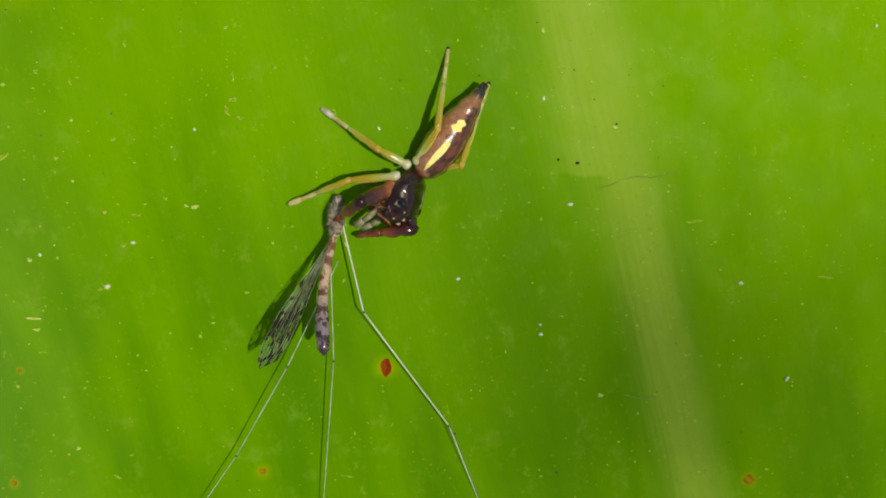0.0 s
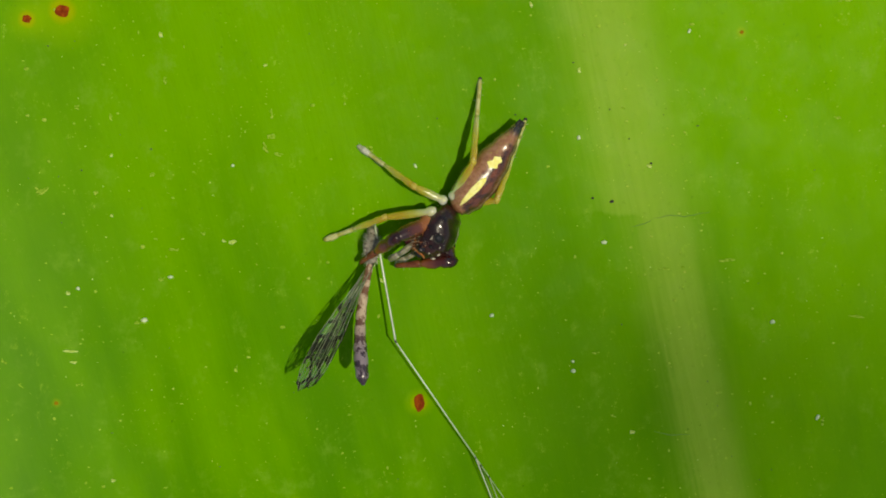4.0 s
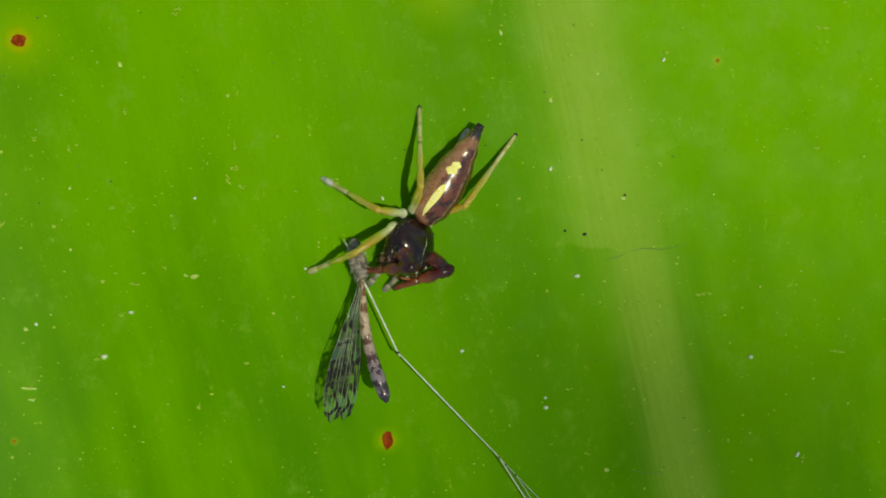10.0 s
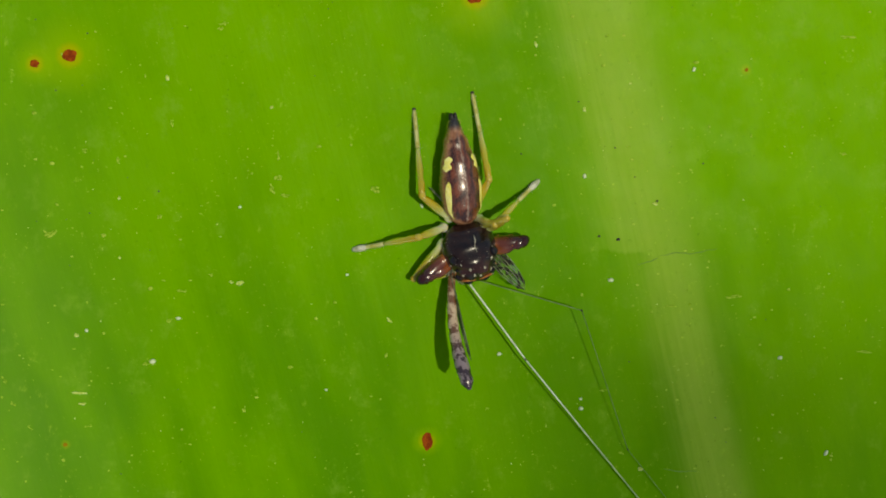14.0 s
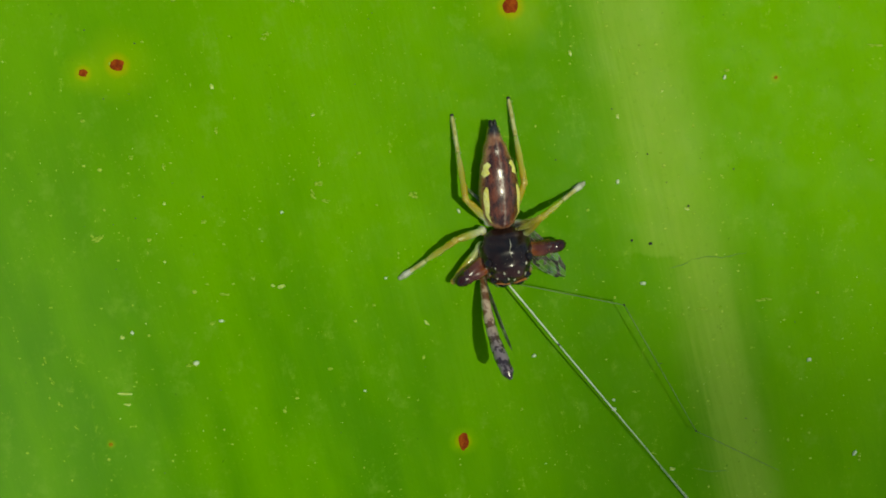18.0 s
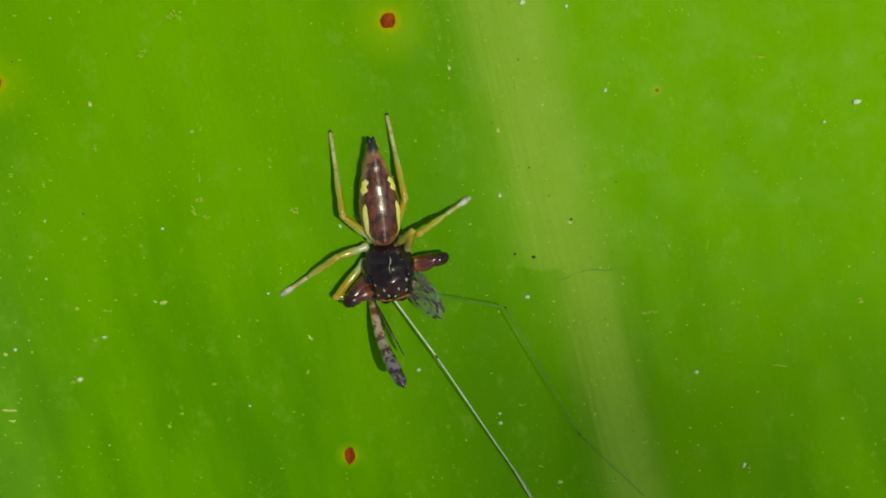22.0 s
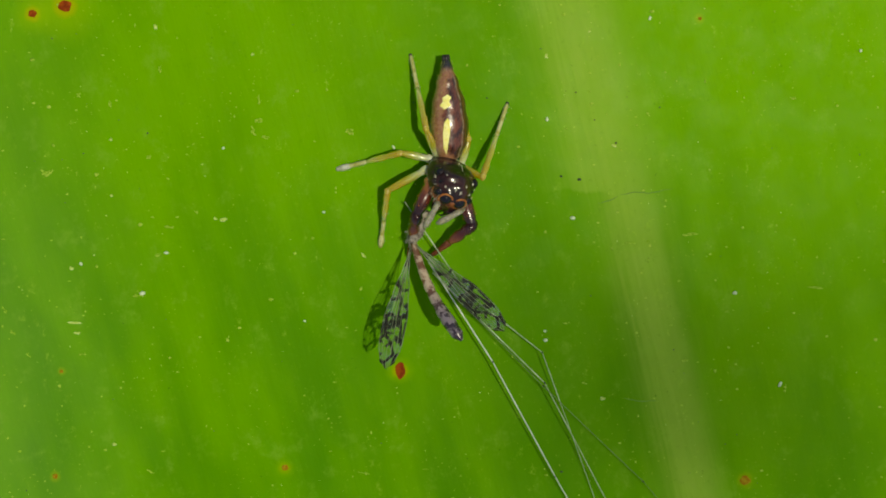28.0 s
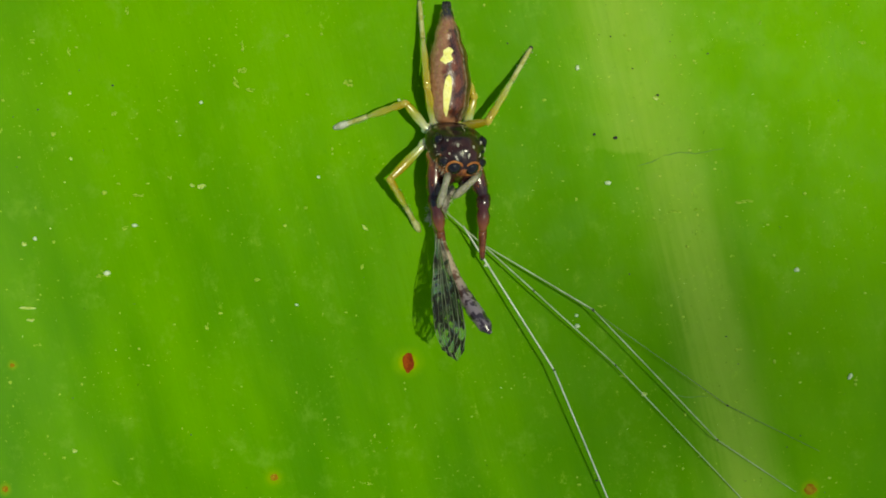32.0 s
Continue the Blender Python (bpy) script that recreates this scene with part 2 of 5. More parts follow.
def abdomen_material():
    """Tan flanks, a dark brown back with chevrons, fine scales."""
    n = Nodes("abdomen_cuticle", 0.30, spec=0.6)
    side = n.math("ADD", n.z, n.math("MULTIPLY", n.math("SUBTRACT", n.noise(2.4, 3.0), 0.5), 0.5))
    flank = n.mix(n.ramp(n.noise(5.0, 4.0, 0.65), 0.35, 0.65), (0.25, 0.105, 0.045), (0.36, 0.18, 0.095))
    back = n.mix(n.ramp(n.noise(2.2, 4.0, 0.6, (0.45, 2.2, 1)), 0.36, 0.64), (0.030, 0.009, 0.006), (0.16, 0.040, 0.016))
    # dark chevrons that point to the head
    saw = n.math("SINE", n.math("MULTIPLY", n.math("SUBTRACT", n.x, n.math("MULTIPLY", n.math("ABSOLUTE", n.y), 1.1)), 7.5))
    back = n.mix(n.math("MULTIPLY", n.ramp(saw, 0.2, 0.9, 0.0, 0.7), n.ramp(n.noise(1.5, 2.0), 0.4, 0.6)), back, (0.016, 0.006, 0.005))
    col = n.mix(n.ramp(side, 0.28, 0.44), flank, back)
    # broken pale midline, with the highlight along the back painted in
    mid = n.math("ABSOLUTE", n.y)
    col = n.mix(n.math("MULTIPLY", n.ramp(n.math("ADD", mid, n.math("MULTIPLY", n.math("SUBTRACT", n.noise(5.0, 3.0), 0.5), 0.22)), 0.01, 0.06, 0.7, 0.0), n.ramp(n.z, 0.2, 0.5)), col, (0.26, 0.18, 0.14))
    col = n.mix(n.ramp(n.x, -4.0, -3.6, 1.0, 0.0), col, (0.012, 0.010, 0.010))
    n.color(col)
    fine = n.noise(22.0, 2.0)
    n.bump(n.math("ADD", n.math("MULTIPLY", fine, 0.4), n.noise(5.0, 2.0)), 0.016)
    n.rough(n.ramp(fine, 0.3, 0.7, 0.24, 0.38))
    n.bsdf.inputs["Coat Weight"].default_value = 0.6
    n.bsdf.inputs["Coat Roughness"].default_value = 0.22
    return n.mat


def leg_material(name, stops, rough=0.12, glow=0.5):
    """Translucent cuticle whose colour changes along the limb: (place in mm, colour) stops."""
    n = Nodes(name, rough, spec=0.35)
    where = n.math("ADD", n.x, n.math("MULTIPLY", n.math("SUBTRACT", n.noise(3.0, 3.0), 0.5), 0.35))
    col = stops[0][1]
    for (x0, _), (x1, c) in zip(stops, stops[1:]):
        col = n.mix(n.ramp(where, x0, x1), col, c)
    fine = n.noise(14.0, 2.0)
    n.color(n.mix(n.ramp(fine, 0.5, 0.8, 0.0, 0.22), col, tuple(v * 0.4 for v in stops[-1][1])))
    n.rough(n.ramp(fine, 0.2, 0.8, rough * 0.7, rough * 1.6))
    n.bump(n.math("ADD", fine, n.noise(4.0, 2.0)), 0.010)
    if glow:
        n.sss(glow, (1.0, 0.8, 0.2), 0.25)
        n.bsdf.inputs["Transmission Weight"].default_value = 0.25
    n.bsdf.inputs["Coat Weight"].default_value = 1.0
    n.bsdf.inputs["Coat Roughness"].default_value = 0.26
    n.bsdf.inputs["Coat IOR"].default_value = 1.5
    return n.mat


def head_material():
    """Black-brown shield, reddish low on the sides, with a fine pitted gloss."""
    n = Nodes("head_shield", 0.3, spec=0.12)
    big = n.noise(1.6, 4.0, 0.6)
    col = n.mix(n.ramp(big, 0.35, 0.7), (0.006, 0.003, 0.003), (0.020, 0.008, 0.006))
    side = n.math("ADD", n.z, n.math("MULTIPLY", n.math("SUBTRACT", n.noise(3.0, 3.0), 0.5), 0.6))
    col = n.mix(n.ramp(side, -0.2, 0.15, 0.7, 0.0), col, (0.050, 0.012, 0.010))
    col = n.mix(n.math("MULTIPLY", n.ramp(n.x, 1.1, 1.8, 0.0, 0.5), n.ramp(n.noise(2.6, 3.0), 0.38, 0.6)), col, (0.060, 0.016, 0.010))
    n.color(col)
    fine = n.noise(16.0, 3.0)
    n.bump(n.math("ADD", n.math("MULTIPLY", fine, 0.35), n.math("MULTIPLY", n.noise(3.5, 2.0, 0.5), 1.6)), 0.014)
    n.rough(n.ramp(fine, 0.3, 0.7, 0.26, 0.36))
    n.bsdf.inputs["Coat Weight"].default_value = 0.85
    n.bsdf.inputs["Coat Roughness"].default_value = 0.17
    n.bsdf.inputs["Coat IOR"].default_value = 1.5
    return n.mat


def wing_material():
    """Clear pale cells in a net of smoky blotches; their faint bluish gloss is painted into the colour."""
    n = Nodes("wing_membrane", 0.45, spec=0.2)
    warp = n.math("MULTIPLY", n.math("SUBTRACT", n.noise(2.4, 3.0, 0.6), 0.5), 0.22)
    net = n.math("ADD", n.cells(1.75, (0.8, 1.25, 1.0)), warp)
    blotch = n.math("MULTIPLY", n.ramp(net, 0.08, 0.14, 1.0, 0.0), n.ramp(n.math("ADD", n.noise(1.6, 2.0, 0.5), n.ramp(n.x, 1.6, 3.4, -0.14, 0.0)), 0.36, 0.46))
    edge = n.math("MULTIPLY", n.ramp(n.math("ABSOLUTE", n.y), 0.36, 0.50), n.ramp(n.noise(2.2, 2.0, 0.5, (1, 0.2, 1)), 0.46, 0.54))
    dark = n.math("MAXIMUM", blotch, edge)
    sheen = n.mix(n.ramp(n.noise(1.1, 2.0), 0.45, 0.6), (0.14, 0.21, 0.09), (0.22, 0.29, 0.30))
    n.color(n.mix(dark, sheen, (0.022, 0.020, 0.014)))
    n.put(n.ramp(dark, 0.0, 1.0, 0.13, 0.86), n.bsdf.inputs["Alpha"])
    n.bsdf.inputs["Coat Weight"].default_value = 0.04
    n.bsdf.inputs["Coat Roughness"].default_value = 0.25
    n.bump(n.noise(5.0, 2.0), 0.03)
    return n.mat


def prey_body_material():
    n = Nodes("prey_cuticle", 0.26)
    band = n.math("SINE", n.math("MULTIPLY", n.x, 10.6))
    band = n.math("ADD", n.math("MULTIPLY", band, 0.055), n.noise(2.6, 4.0, 0.7))
    end = n.ramp(n.x, 1.8, 4.0)
    a = n.mix(end, (0.50, 0.37, 0.25), (0.22, 0.17, 0.19))
    b = n.mix(end, (0.16, 0.07, 0.03), (0.035, 0.02, 0.028))
    n.color(n.mix(n.ramp(band, 0.44, 0.57), a, b))
    n.bump(n.noise(8.0, 3.0), 0.012)
    n.bsdf.inputs["Coat Weight"].default_value = 0.7
    n.bsdf.inputs["Coat Roughness"].default_value = 0.25
    return n.mat


M_LEAF = leaf_material()
M_RED = mottled("rust_red", (0.19, 0.026, 0.003), (0.34, 0.068, 0.005), 3.0, 0.6, bump=0.05, spec=0.08)
M_SPOT_ORANGE = mottled("orange_spot", (0.28, 0.13, 0.003), (0.34, 0.26, 0.010), 4.0, 0.6, bump=0.04, spec=0.08)
M_ABDOMEN = abdomen_material()
M_YELLOW = mottled("pale_yellow_marking", (0.86, 0.78, 0.15), (0.92, 0.87, 0.34), 4.0, 0.5, bump=0.02)
M_HEAD = head_material()
M_DARK = mottled("black_brown_carapace", (0.010, 0.006, 0.007), (0.026, 0.011, 0.013), 2.0, 0.13, bump=0.006, spec=0.5)
M_MAROON = mottled("maroon_cuticle", (0.012, 0.004, 0.005), (0.050, 0.010, 0.009), 2.0, 0.13, bump=0.010, spec=0.5)
M_FRONT_FEMUR = leg_material("front_femur", [(0.0, (0.34, 0.13, 0.03)), (0.35, (0.26, 0.085, 0.018)), (0.8, (0.10, 0.022, 0.010)), (1.5, (0.026, 0.007, 0.007))], 0.12, 0.0)
M_FRONT_SHIN = leg_material("front_shin", [(0.0, (0.014, 0.005, 0.006)), (0.4, (0.065, 0.012, 0.009)), (0.5, (0.065, 0.012, 0.009)), (1.2, (0.20, 0.055, 0.016))], 0.12, 0.0)
M_RUST = mottled("rust_brown_cuticle", (0.12, 0.03, 0.012), (0.26, 0.085, 0.03), 3.0, 0.2, bump=0.006, glow=0.3)
M_ORANGE = mottled("orange_hairs", (0.36, 0.10, 0.016), (0.55, 0.22, 0.05), 6.0, 0.6, bump=0.05)
M_FACE = mottled("orange_face", (0.10, 0.022, 0.008), (0.40, 0.13, 0.03), 4.0, 0.4, bump=0.05)
M_CREAM = mottled("cream_hairs", (0.50, 0.46, 0.34), (0.68, 0.64, 0.52), 6.0, 0.6, bump=0.05)
M_EYE = mottled("black_lens", (0.006, 0.005, 0.006), (0.010, 0.008, 0.012), 3.0, 0.05, bump=0.0)
M_LEG = mottled("amber_cuticle", (0.36, 0.26, 0.016), (0.52, 0.46, 0.10), 1.6, 0.16, bump=0.006, glow=0.5)
M_FEMUR = leg_material("glassy_femur", [(0.0, (0.60, 0.62, 0.46)), (0.35, (0.54, 0.56, 0.30)), (0.65, (0.46, 0.50, 0.18)), (0.95, (0.41, 0.41, 0.04)), (1.4, (0.44, 0.33, 0.006))])
M_SHIN = leg_material("amber_shin", [(0.0, (0.45, 0.31, 0.005)), (0.4, (0.43, 0.35, 0.008)), (1.0, (0.42, 0.40, 0.025)), (1.8, (0.46, 0.46, 0.14))])
M_TARSUS = mottled("pale_hair_pad", (0.38, 0.36, 0.06), (0.56, 0.56, 0.26), 5.0, 0.45, bump=0.03)
M_PAD = mottled("grey_white_pad", (0.36, 0.38, 0.24), (0.62, 0.62, 0.50), 5.0, 0.4, bump=0.03)
M_PALP = mottled("translucent_grey_palp", (0.20, 0.19, 0.12), (0.38, 0.35, 0.25), 4.0, 0.3, bump=0.03, glow=0.3)
M_CLAW = mottled("dark_claw", (0.012, 0.010, 0.009), (0.03, 0.024, 0.02), 5.0, 0.4)
M_PREY = prey_body_material()
M_THORAX = mottled("grey_brown_thorax", (0.085, 0.062, 0.045), (0.42, 0.37, 0.30), 3.2, 0.45, bump=0.06)
M_WING = wing_material()
M_VEIN = mottled("wing_vein", (0.07, 0.08, 0.04), (0.30, 0.34, 0.20), 1.2, 0.4)
M_THREAD = mottled("pale_thin_leg", (0.52, 0.55, 0.45), (0.72, 0.74, 0.66), 0.8, 0.3)
M_MID = mottled("half_pale_thin_leg", (0.24, 0.31, 0.15), (0.50, 0.57, 0.38), 0.8, 0.3)
M_DIM = mottled("dull_thin_leg", (0.05, 0.10, 0.02), (0.16, 0.24, 0.08), 0.8, 0.35)
M_WHITE = mottled("white_grain", (0.50, 0.62, 0.32), (0.74, 0.86, 0.60), 6.0, 0.45)
M_SOOT = mottled("black_crumb", (0.012, 0.013, 0.010), (0.04, 0.04, 0.03), 6.0, 0.6)
M_SCAR = mottled("dry_brown", (0.30, 0.32, 0.10), (0.42, 0.40, 0.19), 3.0, 0.7)
M_CREASE = mottled("crease_shade_green", (0.070, 0.195, 0.002), (0.10, 0.25, 0.003), 3.0, 0.5)
M_DUST = mottled("pale_dust", (0.40, 0.55, 0.07), (0.64, 0.78, 0.28), 5.0, 0.6, spec=0.15)
M_FLAKE = mottled("pale_green_flake", (0.20, 0.38, 0.015), (0.36, 0.52, 0.06), 4.0, 0.6, spec=0.1)


# ---- mesh helpers (millimetres in, metres out) ----
def mesh_of(name, verts, faces, material, smooth=True):
    me = bpy.data.meshes.new(name)
    me.from_pydata([(v[0] * MM, v[1] * MM, v[2] * MM) for v in verts], [], faces)
    me.materials.append(material)
    if smooth:
        me.shade_smooth()
    me.update()
    return me


def part(name, data, parent=None, label="", m=None):
    """Links a mesh as one object under a thing or part."""
    ob = new(name, data)
    if parent is not None:
        ob.parent = parent
    if m is not None:
        ob.matrix_basis = m
    return tagged(ob, label)


def join(*pieces):
    """Several (verts, faces) as one."""
    verts, faces = [], []
    for v, f in pieces:
        k = len(verts)
        verts += list(v)
        faces += [tuple(i + k for i in q) for q in f]
    return verts, faces


def tube(path, radii, seg=12, squash=1.0, wobble=0.0):
    """A round body along a path, closed at both ends; squash flattens it in z."""
    pts = [Vector(p) for p in path]
    verts, faces = [], []
    side = None
    for i, p in enumerate(pts):
        d = (pts[min(i + 1, len(pts) - 1)] - pts[max(i - 1, 0)]).normalized()
        if side is None:
            side = d.cross(Vector((0, 0, 1)))
            if side.length < 0.01:
                side = Vector((0, 1, 0))
        side = (side - d * side.dot(d)).normalized()
        up = side.cross(d)
        for k in range(seg):
            a = 2 * math.pi * k / seg
            r = radii[i] * (1 + wobble * noise.noise(p * 2.0 + Vector((math.cos(a), math.sin(a), 0)) * 1.3))
            verts.append(p + side * math.cos(a) * r + up * math.sin(a) * r * squash)
    n = len(pts)
    for i in range(n - 1):
        for k in range(seg):
            a, b = i * seg + k, i * seg + (k + 1) % seg
            faces.append((a, b, b + seg, a + seg))
    verts += [pts[0], pts[-1]]
    for k in range(seg):
        faces.append((len(verts) - 2, (k + 1) % seg, k))
        faces.append((len(verts) - 1, (n - 1) * seg + k, (n - 1) * seg + (k + 1) % seg))
    return verts, faces


def blob(c, r, rings=8, seg=12, rough=0.0, seed=0.0):
    """An ellipsoid, with an uneven surface if rough."""
    c, r = Vector(c), Vector(r)
    verts, faces = [], []
    for i in range(rings + 1):
        p = math.pi * i / rings
        for k in range(seg):
            a = 2 * math.pi * k / seg
            d = Vector((math.sin(p) * math.cos(a), math.sin(p) * math.sin(a), math.cos(p)))
            s = 1 + rough * noise.noise(d * 1.8 + Vector((seed, seed * 1.7, 0)))
            verts.append(c + Vector((d.x * r.x, d.y * r.y, d.z * r.z)) * s)
    for i in range(rings):
        for k in range(seg):
            a, b = i * seg + k, i * seg + (k + 1) % seg
            faces.append((a, b, b + seg, a + seg))
    return verts, faces


def curve_of(keys, s):
    """Smooth interpolation of (place, value) pairs."""
    for (a, va), (b, vb) in zip(keys, keys[1:]):
        if s <= b:
            f = max(0.0, (s - a) / (b - a))
            f = f * f * (3 - 2 * f)
            return va + (vb - va) * f
    return keys[-1][1]


def linear(rows, t):
    """Straight interpolation of rows (t, values...)."""
    if t <= rows[0][0]:
        return list(rows[0][1:])
    for a, b in zip(rows, rows[1:]):
        if t <= b[0]:
            f = (t - a[0]) / (b[0] - a[0])
            return [p + (q - p) * f for p, q in zip(a[1:], b[1:])]
    return list(rows[-1][1:])


def hairs_on(verts_normals, rng, count, length, thick, lean):
    """Short bristles: thin three-sided spikes standing on a surface."""
    verts, faces = [], []
    for _ in range(count):
        p, nrm = rng.choice(verts_normals)
        d = (nrm + lean + Vector((rng.uniform(-0.4, 0.4), rng.uniform(-0.4, 0.4), rng.uniform(-0.4, 0.4)))).normalized()
        s = d.orthogonal().normalized() * thick
        k = len(verts)
        for j in range(3):
            verts.append(p + Matrix.Rotation(2.094 * j, 3, d) @ s)
        verts.append(p + d * length * rng.uniform(0.6, 1.2))
        faces += [(k, k + 1, k + 3), (k + 1, k + 2, k + 3), (k + 2, k, k + 3)]
    return verts, faces


# ---- leaf ----
def leaf_height(x, y):
    """The leaf's relief: a shallow trough along the pale stripe, rising slowly to one side."""
    u = x + VEIN_LEAN * y - VEIN_X
    z = 0.08 * math.exp(-(u / 1.5) ** 2)
    right = max(0.0, u - 1.0)
    z += LIFT * (1 - math.exp(-(right / 9.0) ** 2)) * (0.5 - 0.5 * math.tanh((y + 2.0) / 5.0))
    z += 0.10 * noise.noise(Vector((x * 0.12, y * 0.06, 3.1))) * min(1.0, (abs(x - 1) + abs(y - 2)) / 12.0)
    far = max(0.0, math.hypot(x * 0.9, y * 0.6) - 24.0)
    return z - 0.012 * far * far / (1 + 0.05 * far)


LIFT = 0.0


def build_leaf():
    nx, ny = 220, 240
    verts, faces = [], []
    for j in range(ny + 1):
        v = 2.0 * j / ny - 1.0
        y = 150.0 * (0.25 * v + 0.75 * v ** 3)
        half = 46.0 * math.sqrt(max(0.0004, 1 - (v * 0.999) ** 4))
        for i in range(nx + 1):
            w = 2.0 * i / nx - 1.0
            x = half * (0.6 * w + 0.4 * w ** 3) + 2.0
            verts.append((x, y, leaf_height(x, y)))
    low = len(verts)
    top = list(verts)
    verts += [(x, y, z - 0.45) for x, y, z in top]
    w1 = nx + 1
    for j in range(ny):
        for i in range(nx):
            a = j * w1 + i
            faces.append((a, a + 1, a + w1 + 1, a + w1))
            faces.append((low + a, low + a + w1, low + a + w1 + 1, low + a + 1))
    rim = [i for i in range(w1)] + [j * w1 + nx for j in range(1, ny + 1)]
    rim += [ny * w1 + i for i in range(nx - 1, -1, -1)] + [j * w1 for j in range(ny - 1, 0, -1)]
    for a, b in zip(rim, rim[1:] + rim[:1]):
        faces.append((b, a, low + a, low + b))
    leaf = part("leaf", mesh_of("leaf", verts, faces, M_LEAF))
    tagged(leaf, "broad glossy green leaf with parallel veins and a pale stripe", "leaf", kind="structure")
    for k, (x, y, w, h, halo) in enumerate(SPOTS):
        ring, fs = [], []
        seg = 28
        for r, dz in ((1.0, 0.004), (0.86, 0.022), (0.55, 0.030), (0.28, 0.020)):
            for i in range(seg):
                a = 2 * math.pi * i / seg
                s = r * (1 + 0.26 * noise.noise(Vector((math.cos(a) * 1.4 + k * 5, math.sin(a) * 1.4, 0.3))))
                px, py = x + 0.9 * w * s * math.cos(a), y + 0.9 * h * s * math.sin(a)
                ring.append((px, py, leaf_height(px, py) + dz))
        ring.append((x, y, leaf_height(x, y) + 0.018))
        for q in range(3):
            for i in range(seg):
                a, b = q * seg + i, q * seg + (i + 1) % seg
                fs.append((a, b, b + seg, a + seg))
        for i in range(seg):
            fs.append((3 * seg + i, 3 * seg + (i + 1) % seg, 4 * seg))
        part("leaf_spot", mesh_of("leaf_spot", ring, fs, M_RED if k < ORANGE_FROM else M_SPOT_ORANGE), leaf, "rust red blister with a yellow rim" if k < ORANGE_FROM else "small orange spot")
    return leaf


build_leaf()


def build_unseen_shade_leaf():
    """A small unseen leaf, added towards the sun so that its blurred shade falls on the broad leaf."""
    verts, faces = [], []
    n, m = 24, 6
    for i in range(n + 1):
        f = i / n
        w = 4.4 * math.sin(math.pi * min(1.0, 0.04 + 0.94 * f)) ** 0.7
        for dz in (0.0, -0.4):
            for j in range(m + 1):
                v = 2 * j / m - 1
                verts.append((w * v, 24.0 * (f - 0.5), 1.2 * v * v + dz - 3.0 * (f - 0.5) ** 2))
    k = 2 * (m + 1)
    for i in range(n):
        for j in range(m):
            a = i * k + j
            faces.append((a, a + 1, a + k + 1, a + k))
            a += m + 1
            faces.append((a, a + k, a + k + 1, a + 1))
        for j in (0, m):
            a = i * k + j
            faces.append((a, a + k, a + k + m + 1, a + m + 1))
    spot = Vector((12.6, -7.8, 0.0)) * MM + sun_dir * 1.6
    leaf = part("overhanging_leaf", mesh_of("overhanging_leaf", verts, faces, M_LEAF), m=pose(spot.x, spot.y, spot.z, 0, 0, -95))
    tagged(leaf, "unseen leaf added to cast soft shade on the broad leaf", "leaf", kind="structure")


build_unseen_shade_leaf()


# ---- spider ----
BODY_Z = 0.84
ABD = [(0.0, 0.30), (0.05, 0.54), (0.16, 0.76), (0.34, 0.84), (0.55, 0.73), (0.75, 0.50), (0.90, 0.27), (0.96, 0.21), (1.0, 0.13)]
ABD_LEN = 4.25


def abdomen_point(s, a, out=0.0):
    """A point of the abdomen's skin: s from waist to tail, a from the back (0) round the flank."""
    r = curve_of(ABD, s) + out
    return Vector((-0.02 - ABD_LEN * s, math.sin(a) * r, math.cos(a) * r * 0.92 + 0.04 * math.sin(math.pi * s)))


def marking(outline_s, outline_w, a0, curl=0.0):
    """A thin plate lying on the abdomen: (s, half width) along it, centred at angle a0."""
    verts, faces = [], []
    n, m = 14, 6
    for out in (0.012, -0.03):
        for i in range(n + 1):
            f = i / n
            s = outline_s[0] + (outline_s[1] - outline_s[0]) * f
            w = curve_of(outline_w, f)
            for j in range(m + 1):
                a = a0 + curl * (f - 0.5) + w * (2 * j / m - 1)
                verts.append(abdomen_point(s, a, out))
    for k in (0, (n + 1) * (m + 1)):
        for i in range(n):
            for j in range(m):
                a = k + i * (m + 1) + j
                q = (a, a + 1, a + m + 2, a + m + 1)
                faces.append(q if k == 0 else q[::-1])
    return verts, faces


